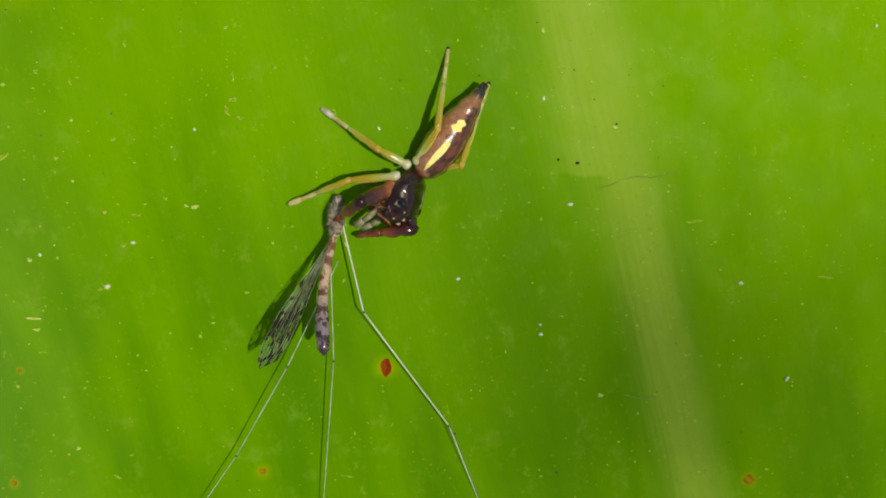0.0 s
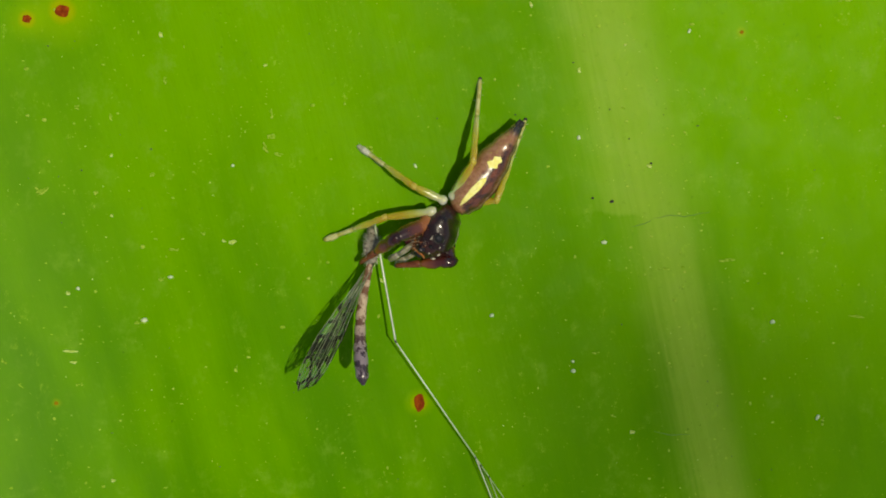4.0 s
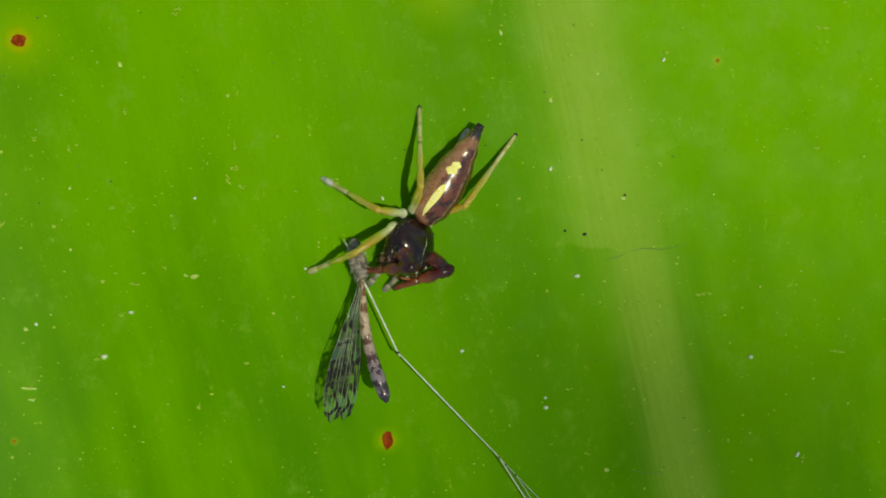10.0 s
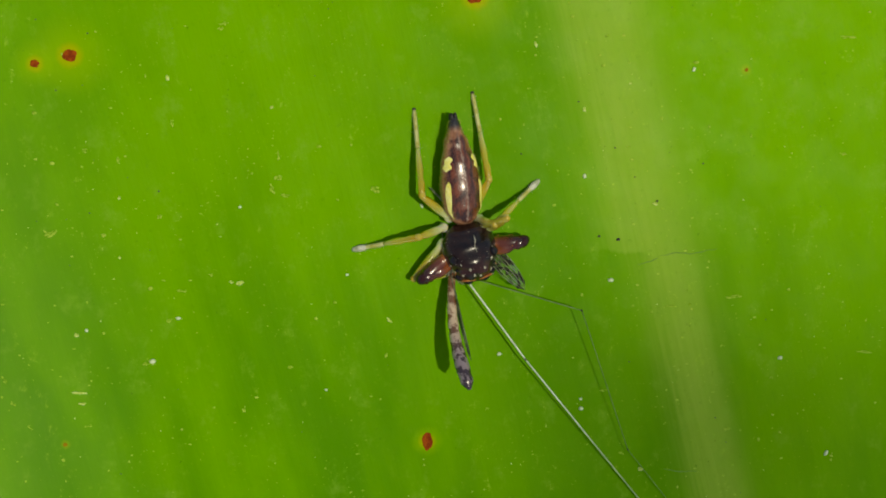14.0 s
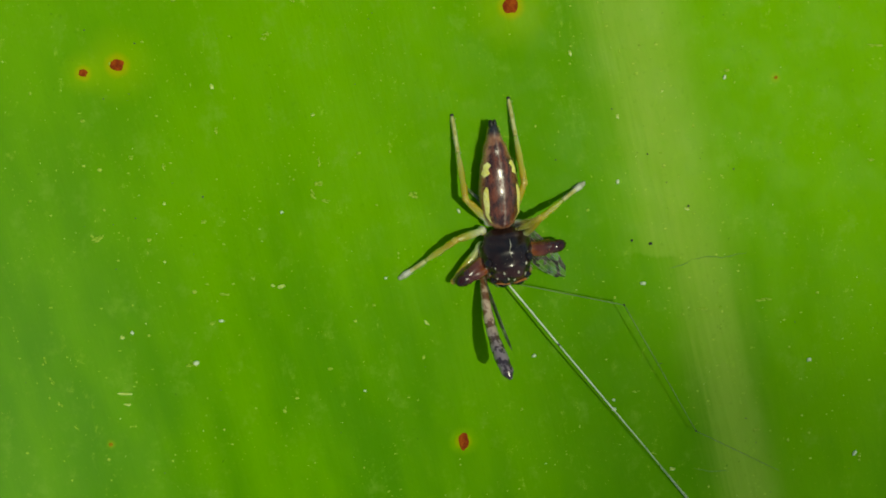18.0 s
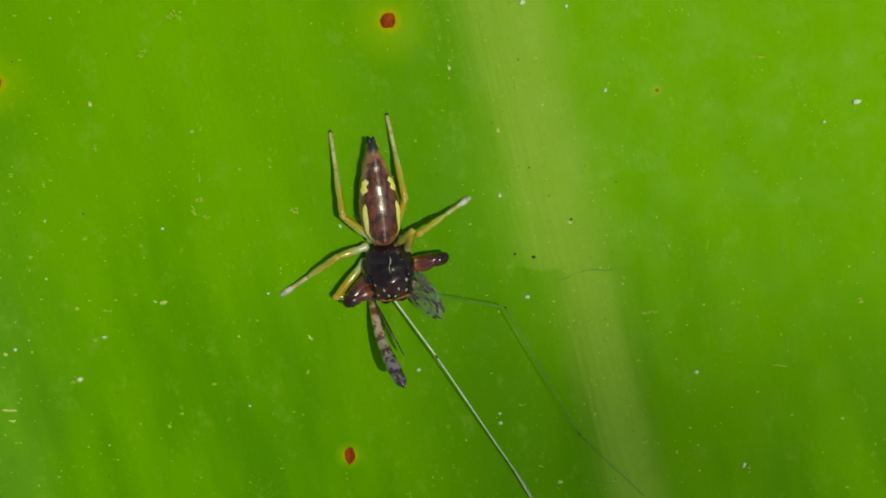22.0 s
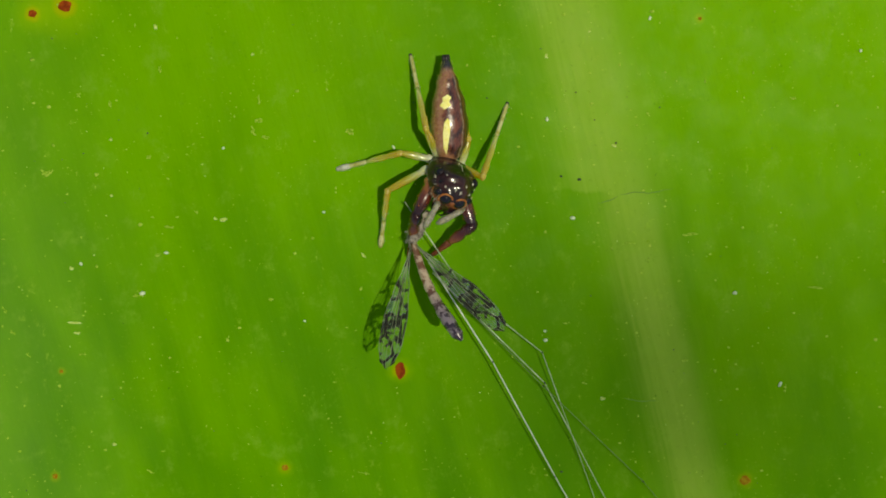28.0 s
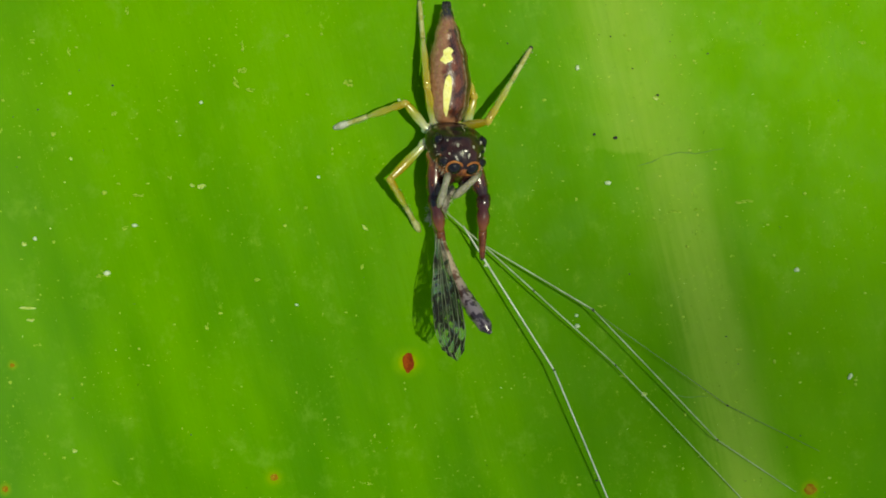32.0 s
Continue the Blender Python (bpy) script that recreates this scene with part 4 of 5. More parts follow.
GRAINS = [(7.19, -0.14, 0.2, 0.11), (6.01, 4.13, 0.11, 0.14), (2.61, -3.18, 0.15, 0.11), (6.06, -5.53, 0.16, 0.12), (6.03, -5.13, 0.1, 0.09),
          (14.44, -3.48, 0.15, 0.13), (10.38, 8.44, 0.09, 0.15), (-10.37, -1.59, 0.18, 0.09), (-7.84, 2.9, 0.1, 0.09), (20.95, 7.92, 0.3, 0.16),
          (8.72, 11.84, 0.12, 0.12), (-4.48, -4.61, 0.1, 0.07), (-3.6, 0.15, 0.09, 0.09), (-14.01, -2.05, 0.12, 0.12), (-11.44, -3.34, 0.2, 0.13),
          (16.6, -7.62, 0.12, 0.2), (-0.59, 2.93, 0.08, 0.16), (6.91, 11.97, 0.2, 0.14), (19.59, 7.08, 0.1, 0.1)]
CRUMBS = [(7.46, 1.54, 0.15, 0.1), (6.66, 1.67, 0.1, 0.08), (0.26, 4.84, 0.07, 0.05), (9.01, 3.12, 0.09, 0.07), (3.41, 5.03, 0.06, 0.05)]


def build_grains():
    rng = random.Random(11)
    for rows, name, label, cat, mat, group in (
            (GRAINS, "pollen_grain", "tiny white grain lying on the green leaf", "grain", M_WHITE, "white grains on the leaf"),
            (CRUMBS, "dirt_crumb", "tiny black crumb of dirt on the leaf", "crumb", M_SOOT, "black crumbs on the leaf")):
        for k, (x, y, a, b) in enumerate(rows):
            grow = 0.62 if mat is M_WHITE else 0.5
            a, b = a * grow, b * grow
            me = mesh_of(name, *blob((0, 0, 0), (a, b, min(a, b) * 0.7), 8, 12, 0.5 if mat is M_WHITE else 1.0, k * 3.3), mat)
            ob = part(name, me, m=pose(x * MM, y * MM, (leaf_height(x, y) + min(a, b) * 0.5) * MM, 0, 0, rng.uniform(-30, 30)))
            tagged(ob, label, cat, group)


def build_dust():
    """The countless finer specks, flat flakes and scratches."""
    rng = random.Random(23)
    for name, label, mat, count, size in (("leaf_dust", "fine pale dust specks scattered over the leaf", M_DUST, 260, (0.010, 0.024)),
                                          ("leaf_flakes", "faint pale green flakes stuck to the leaf", M_FLAKE, 800, (0.02, 0.06)),
                                          ("leaf_soot", "sparse dark specks on the leaf", M_SOOT, 90, (0.015, 0.035))):
        pieces = []
        for _ in range(count):
            x, y = rng.uniform(-24, 30), rng.uniform(-20, 24)
            if rng.random() < 0.35:
                x = -rng.uniform(10, 20) if rng.random() < 0.5 else VEIN_X - VEIN_LEAN * y + rng.gauss(0, 2.0)
            r = rng.uniform(*size) * (1 if rng.random() < 0.9 else 1.5)
            flat = 0.12 if name == "leaf_flakes" else 0.6
            v, f = blob((x, y, leaf_height(x, y) + r * flat * 0.4), (r * rng.uniform(0.5, 1.8), r * rng.uniform(0.5, 1.3), r * flat), 4, 6, 0.6, rng.uniform(0, 50))
            pieces.append((v, f))
        ob = part(name, mesh_of(name, *join(*pieces), mat))
        tagged(ob, label, "dust", kind="stuff")


def build_marks():
    rng = random.Random(31)
    for rows, name, label, cat, mat, group, thick in (
            (WHITE_MARKS, "white_speck", "small white speck of dried residue on the leaf", "speck", M_DUST, "white specks on the leaf", 0.5),
            (FAINT_MARKS, "pale_mark", "faint pale green scratch mark on the leaf", "mark", M_FLAKE, "pale marks on the leaf", 0.15),
            (SCARS, "brown_scar", "pale brown dry scar on the leaf", "scar", M_SCAR, "brown scars on the leaf", 0.1)):
        for k, (x, y, a, b, turn) in enumerate(rows):
            grow = 0.95 if mat is M_SCAR else 0.62
            a, b = a * grow, b * grow
            thin = max(0.01, min(a, b) * thick)
            if thick > 0.12:
                # a broken patch of small crumbs
                bits = []
                for _ in range(9 if mat is M_FLAKE else 13):
                    q, s = rng.uniform(0, 6.28), rng.random() ** 0.6
                    r = rng.uniform(0.18, 0.42) * (1.0 if mat is M_FLAKE else 1.35)
                    bits.append(blob((a * s * math.cos(q), b * s * math.sin(q), 0), (max(a * r, 0.02), max(b * r, 0.02), 0.008 if mat is M_FLAKE else 0.02), 5, 9, 0.7, rng.uniform(0, 60)))
                shape = join(*bits)
            else:
                shape = blob((0, 0, 0), (a, b, thin), 8, 16, 0.55, k * 2.7 + 1)
            me = mesh_of(name, *shape, mat)
            ob = part(name, me, m=pose(x * MM, y * MM, (leaf_height(x, y) + thin * 0.35) * MM, 0, 0, turn))
            tagged(ob, label, cat, group)
    # thin darker green lines put the creases' shade into colour
    for line in CREASES:
        path = []
        for (x0, y0), (x1, y1) in zip(line, line[1:]):
            for i in range(8):
                f = i / 8
                x, y = x0 + (x1 - x0) * f, y0 + (y1 - y0) * f
                y += 0.07 * noise.noise(Vector((x * 3, y, 0)))
                path.append((x, y, leaf_height(x, y) + 0.002))
        m = len(path) - 1
        part("leaf_crease", mesh_of("leaf_crease", *tube(path, [0.006 + 0.014 * math.sin(math.pi * i / m) for i in range(m + 1)], 8, 0.3), M_CREASE), bpy.data.objects["leaf"], "faint crease with its shade line painted in")


build_grains()
build_marks()
build_dust()


# ---- movement ----
BODY = [
    (0, 1.04, 1.12, 3.54, 4.7, -55, -6, -62, 0),
    (4, 1.01, 1.21, 3.59, 4.85, -54, -6, -62, 0),
    (4.5, 1.05, 1.25, 3.49, 4.81, -54, -6, -62, 0),
    (6.5, 1.13, 1.74, 3.55, 5.19, -53, -6, -62, 0),
    (8, 1.1, 1.76, 3.52, 5.2, -52, -6, -62, 0),
    (9, 1.09, 1.91, 3.24, 5.8, -52, -4, -48, 0),
    (10, 0.91, 2.08, 3.13, 5.85, -45, 3, -36, 0),
    (10.5, 0.79, 2.13, 2.32, 6.08, -42, 5, -29, 0),
    (11, 0.87, 2.05, 2.22, 6.17, -38, 7, -22, 0),
    (12, 0.79, 2.18, 1.55, 6.25, -30, 6, -16, 0),
    (13, 1.06, 2.25, 1.5, 6.4, -22, 6, -10, 0),
    (14, 1.05, 2.29, 0.58, 6.48, -14, 6, -8, 0),
    (19, 1.14, 2.3, 0.72, 6.45, -8, 3, 0, 0),
    (23, 1.23, 2.21, 0.76, 6.35, -8, 4, 3, 0),
    (23.5, 1.25, 2.97, 1.28, 7.09, -20, 2, -8, 14),
    (24, 1.1, 3.17, 1.51, 7.36, -30, 0, -18, 26),
    (24.5, 1.26, 3.03, 1.47, 7, -42, -2, -24, 36),
    (25, 1.23, 2.72, 1.63, 6.79, -43, -3, -26, 38),
    (26, 1.93, 2.56, 1.69, 6.57, -45, -4, -28, 40),
    (29, 1.73, 2.35, 1.58, 6.47, -45, -4, -28, 40),
    (30, 1.66, 2.32, 1.5, 6.41, -47, 0, -28, 40),
    (30.5, 1.5, 2.14, 1.32, 6.37, -48, 3, -28, 40),
    (32, 1.2, 2.03, 1.12, 6.25, -50, 12, -24, 42),
]
LEG_ROWS = {
    "R1": [
    (0, -2.64, -0.87, 0.8, -1.32, 0.39, 2.6),
    (4, -2.78, -0.88, 0.8, -1.5, 0.42, 2.6),
    (9, -2.38, -0.23, 0.8, -1.22, 1.26, 2.6),
    (10, -1.34, 0.17, 0.8, 0, 1.27, 1.3),
    (10.5, 0.54, 0.98, 0.8, -1.33, 0.04, 1.3),
    (12, 0.64, 0.98, 0.8, -1.23, 0.05, 1.3),
    (13, 0.83, 0.63, 0.8, -1.04, -0.37, 1.3),
    (14, 1.14, 0.73, 0.8, -0.78, -0.22, 1.3),
    (19, 1.39, 0.97, 0.8, -0.55, 0.02, 1.3),
    (23, 1.69, 0.5, 0.8, -0.26, -0.45, 1.3),
    (23.5, 1.25, -0.15, 0.8, -0.4, -0.09, 1.3),
    (24.5, -0.28, -1.92, 0.3, -0.79, -0.33, 2),
    (26, -0.01, -1.38, 0.3, -0.22, -0.32, 2),
    (29, 0.07, -1.89, 0.3, -0.26, -0.84, 2),
    (30, 0.46, -1.78, 0.3, 0.24, -0.97, 2),
    (31, 0.88, -2.84, 1.2, 0.5, -1.56, 1.8),
    (32, 1.05, -3.14, 1.3, 0.52, -1.55, 1.9),
],
    "L1": [
    (0, -1.52, -1.29, 0.6, 0.6, -0.8, 1),
    (4, -1.37, -1.03, 0.6, 0.63, -0.57, 1),
    (9, -1.07, -0.54, 0.6, 0.93, 0.32, 1),
    (10, -0.14, -0.55, 0.6, 1.64, 0.19, 1),
    (10.5, 0.43, -0.47, 0.6, 2.17, 0.68, 1),
    (12, 0.93, 0.33, 0.6, 2.89, 1, 1),
    (13, 0.98, 0.54, 0.6, 2.97, 1.2, 1),
    (14, 1.41, 0.81, 0.6, 3.41, 1.48, 1),
    (19, 1.52, 1.1, 0.6, 3.53, 1.76, 1),
    (23, 1.54, 0.75, 0.6, 3.63, 1.42, 1),
    (23.5, 1.45, -0.81, 0.6, 3.09, 0.7, 1),
    (24.5, 1.44, -1.55, 0.6, 2.67, 0.92, 1.6),
    (26, 1.17, -1.66, 0.6, 3.19, 0.6, 1.6),
    (29, 0.98, -1.67, 0.6, 3.1, 0.54, 1.6),
    (30, 1.95, -1.75, 0.6, 3.38, 0.23, 1.6),
    (31, 2.79, -1.88, 1.5, 3.15, 0.57, 1.6),
    (32, 2.42, -3.13, 1, 3.22, -0.16, 1.7),
],
    "R2": [
    (0, -4.54, -0.15, 0.05, -1.3, 1.33, 1.4),
    (4, -4.5, -0.13, 0.05, -1.87, 1.25, 1.4),
    (9, -4.19, 0.41, 0.05, -1.49, 1.86, 1.4),
    (10, -3.41, 0.04, 0.05, -1.23, 1.32, 1.4),
    (10.5, -2.16, 0.13, 0.05, -0.73, 1.26, 1.4),
    (11, -2.5, 0.03, 0.05, -1.31, 1.18, 1.4),
    (12, -1.43, -0.46, 0.05, -0.96, 1.1, 1.4),
    (13, -1.38, 0.48, 0.05, -0.5, 2.04, 1.4),
    (14, 1.68, 0.27, 0.05, -0.88, 0.43, 0.7),
    (19, 1.78, 0.58, 0.05, -0.87, 0.6, 0.7),
    (22, 1.83, 0.12, 0.05, -0.73, 0.31, 0.7),
    (23, 1.83, 0.12, 0.05, -0.73, 0.31, 0.7),
    (24.5, -1.12, -1.05, 0.05, -1.41, 1.44, 1.2),
    (26, -1.02, -1.41, 0.05, -1.35, 1.56, 1.2),
    (29, -1.23, -1.18, 0.05, -1.28, 0.6, 1.2),
    (30, -0.66, -1.79, 0.05, -1.15, 0.56, 1.2),
    (31, -0.01, -1.52, 0.05, -1.06, -0.25, 1.2),
    (32, 0.07, -1.79, 0.05, -0.73, -0.53, 1.2),
],
    "L2": [
    (0, 3.35, 4.35, 0.05, 2.32, 2.68, 0.3),
    (4, 3.37, 4.43, 0.05, 2.34, 2.84, 0.3),
    (9, 3.18, 5.42, 0.05, 2.22, 3.76, 0.3),
    (12, 1.4, 5.37, 0.05, 1.29, 3.84, 0.3),
    (13, 1.3, 5.03, 0.05, 2.22, 2.48, 0.9),
    (14, 1.09, 1.84, 0.05, 3.01, 2.48, 1.7),
    (18, 1.2, 1.82, 0.05, 3.13, 2.46, 1.7),
    (22, 1.26, 1.74, 0.05, 3.36, 2.39, 1.7),
    (23, 1.26, 1.74, 0.05, 3.36, 2.39, 1.7),
    (24.5, 1.54, 6.26, 0.05, 1.42, 5.07, 0.3),
    (26, 1.71, 6.04, 0.05, 1.81, 4.48, 0.3),
    (29, 1.63, 5.9, 0.05, 1.69, 4.21, 0.3),
    (32, 1.19, 5.69, 0.05, 1.25, 4.13, 0.3),
],
    "R3": [
    (0, -2.75, 3.65, 0.05, -0.41, 2.09, 1.3),
    (4, -2.79, 3.65, 0.05, -0.43, 2.13, 1.3),
    (9, -2.72, 3.68, 0.05, -0.44, 2.7, 1.3),
    (10, -2.85, 3.66, 0.05, -0.7, 2.72, 1.3),
    (10.5, -3.43, 1.81, 0.05, -1.02, 1.79, 1.3),
    (11, -3.49, 1.81, 0.05, -0.95, 1.85, 1.3),
    (12, -3.38, 1.34, 0.05, -1.29, 1.52, 1.3),
    (13, -3.42, 1.22, 0.05, -0.94, 1.48, 1.3),
    (14, -3.25, 1.19, 0.05, -0.71, 1.85, 1.2),
    (14.5, -3.37, 1.23, 0.05, -0.69, 1.88, 1.2),
    (15, -3.04, 0.32, 0.05, -0.68, 1.9, 1.2),
    (19, -2.91, 0.16, 0.05, -0.55, 2.08, 1.2),
    (20, -2.93, 0.15, 0.05, -0.52, 2.13, 1.2),
    (22, -2.96, 0.15, 0.05, -0.48, 2.03, 1.2),
    (23, -2.97, 0.14, 0.05, -0.41, 2.38, 1.2),
    (23.5, -2.69, 0.68, 0.05, -0.37, 2.55, 1.2),
    (24, -2.92, 2.12, 0.05, -0.33, 2.72, 1.2),
    (24.5, -2.88, 2.25, 0.05, -0.3, 2.9, 1.2),
    (26, -2.89, 2.11, 0.05, -0.33, 2.99, 1.2),
    (29, -2.9, 1.98, 0.05, -0.42, 2.75, 1.2),
    (30, -2.89, 1.98, 0.05, -0.27, 2.54, 1.2),
    (31, -2.89, 1.99, 0.05, -0.37, 2.47, 1.2),
    (32, -2.88, 1.99, 0.05, -0.18, 2.68, 1.2),
],
    "L3": [
    (0, 3.35, 4.35, 0.05, 2.32, 2.68, 0.3),
    (4, 3.37, 4.43, 0.05, 2.34, 2.84, 0.3),
    (8, 3.28, 4.71, 0.05, 2.31, 3.2, 0.3),
    (9, 3.18, 5.42, 0.05, 2.22, 3.76, 0.3),
    (11, 2.13, 5.67, 0.05, 1.62, 4.13, 0.3),
    (11.5, 2.69, 5.05, 0.05, 2.22, 3.72, 0.4),
    (12, 2.68, 2.93, 0.05, 1.99, 2.65, 1.2),
    (13, 2.95, 3.25, 0.05, 2.26, 2.83, 1.2),
    (14, 4.05, 3.88, 0.05, 2.85, 2.89, 1.1),
    (19, 4.63, 4.06, 0.05, 2.9, 3.01, 1.1),
    (20, 4.65, 4.04, 0.05, 2.91, 3.03, 1.1),
    (22, 4.69, 4, 0.05, 3.23, 3.13, 1.1),
    (23, 4.71, 3.98, 0.05, 3.14, 3.01, 1.1),
    (23.5, 4.36, 4.23, 0.05, 3.1, 2.95, 1.1),
    (24.5, 1.54, 6.26, 0.05, 3.01, 2.84, 1.1),
    (26, 1.71, 6.04, 0.05, 3.3, 2.46, 1.1),
    (29, 1.63, 5.9, 0.05, 3.17, 2.3, 1.1),
    (30, 1.48, 5.83, 0.05, 2.93, 2.29, 1.1),
    (31, 1.34, 5.76, 0.05, 2.93, 2.49, 1.1),
    (32, 1.19, 5.69, 0.05, 2.72, 2.67, 1.1),
],
    "R4": [
    (0, 2.17, 6.1, 0.05, 1.65, 3.01, 1.9),
    (2, 2.19, 6.13, 0.05, 1.65, 3.01, 1.9),
    (2.5, 1.91, 6.38, 0.05, 1.65, 3.01, 1.9),
    (4, 1.96, 6.43, 0.05, 1.65, 3.01, 1.9),
    (9, 2, 6.46, 0.05, 1.65, 3.01, 1.9),
    (10, 0.82, 6.49, 0.05, 0.63, 2.69, 1.5),
    (10.5, 0.2, 6.84, 0.05, 0.22, 2.68, 1.5),
    (11, 0.22, 6.86, 0.05, 0.17, 2.93, 1.5),
    (12, -0.56, 6.45, 0.05, -0.33, 3.33, 1.5),
    (13, -0.93, 6.84, 0.05, -0.3, 3.26, 1.5),
    (14, -0.91, 6.79, 0.05, -0.53, 3.65, 1.1),
    (19, -0.89, 6.86, 0.05, -0.05, 3.26, 1.1),
    (20, -0.91, 6.84, 0.05, 0.04, 3.18, 1.1),
    (22, -0.94, 6.81, 0.05, -0.48, 3.71, 1.1),
    (23, -0.96, 6.79, 0.05, 0.04, 3.86, 1.1),
    (24, -1.08, 6.96, 0.05, 0.56, 4, 1.1),
    (24.5, 0.2, 6.86, 0.05, 0.82, 4.07, 1.1),
    (26, 0.31, 6.8, 0.05, 0.99, 3.26, 1.1),
    (29, 0.06, 6.86, 0.05, 0.9, 3.57, 1.1),
    (30, 0.1, 6.77, 0.05, 0.94, 3.1, 1.1),
    (31, 0.13, 6.69, 0.05, 0.55, 3.69, 1.1),
    (32, 0.17, 6.6, 0.05, 0.48, 3.09, 1.1),
],
    "L4": [
    (0, 3.8, 4.73, 0.05, 2.86, 1.75, 1.3),
    (4, 3.82, 4.83, 0.05, 2.88, 1.93, 1.3),
    (8, 3.92, 5.15, 0.05, 2.94, 2.43, 1.3),
    (9, 4.7, 5.59, 0.05, 3.07, 2.72, 1.3),
    (10, 4.61, 5.46, 0.05, 2.5, 2.67, 1.3),
    (10.5, 3.77, 6.62, 0.05, 2.59, 2.9, 1.3),
    (11, 3.68, 6.63, 0.05, 2.5, 2.91, 1.3),
    (12, 2.33, 7.03, 0.05, 2.39, 3.87, 1.3),
    (13, 2.33, 7.27, 0.05, 2.42, 3.93, 1.3),
    (14, 1.41, 7.45, 0.05, 2.01, 4.48, 1.1),
    (19, 1.42, 7.58, 0.05, 1.99, 4.37, 1.1),
    (20, 1.41, 7.55, 0.05, 1.99, 4.35, 1.1),
    (22, 1.38, 7.49, 0.05, 2.08, 4.24, 1.1),
    (23, 1.36, 7.46, 0.05, 2.45, 3.68, 1.1),
    (23.5, 4.82, 6.23, 0.05, 2.63, 3.4, 1.1),
    (24, 4.66, 6.36, 0.05, 2.82, 3.12, 1.1),
    (24.5, 4.48, 5.6, 0.05, 3.01, 2.84, 1.1),
    (26, 4.35, 4.82, 0.05, 3.3, 2.46, 1.1),
    (29, 4.26, 4.8, 0.05, 3.17, 2.3, 1.1),
    (30, 4.27, 4.82, 0.05, 2.93, 2.29, 1.1),
    (31, 4.27, 4.84, 0.05, 2.93, 2.49, 1.1),
    (32, 4.28, 4.86, 0.05, 2.72, 2.67, 1.1),
],
}
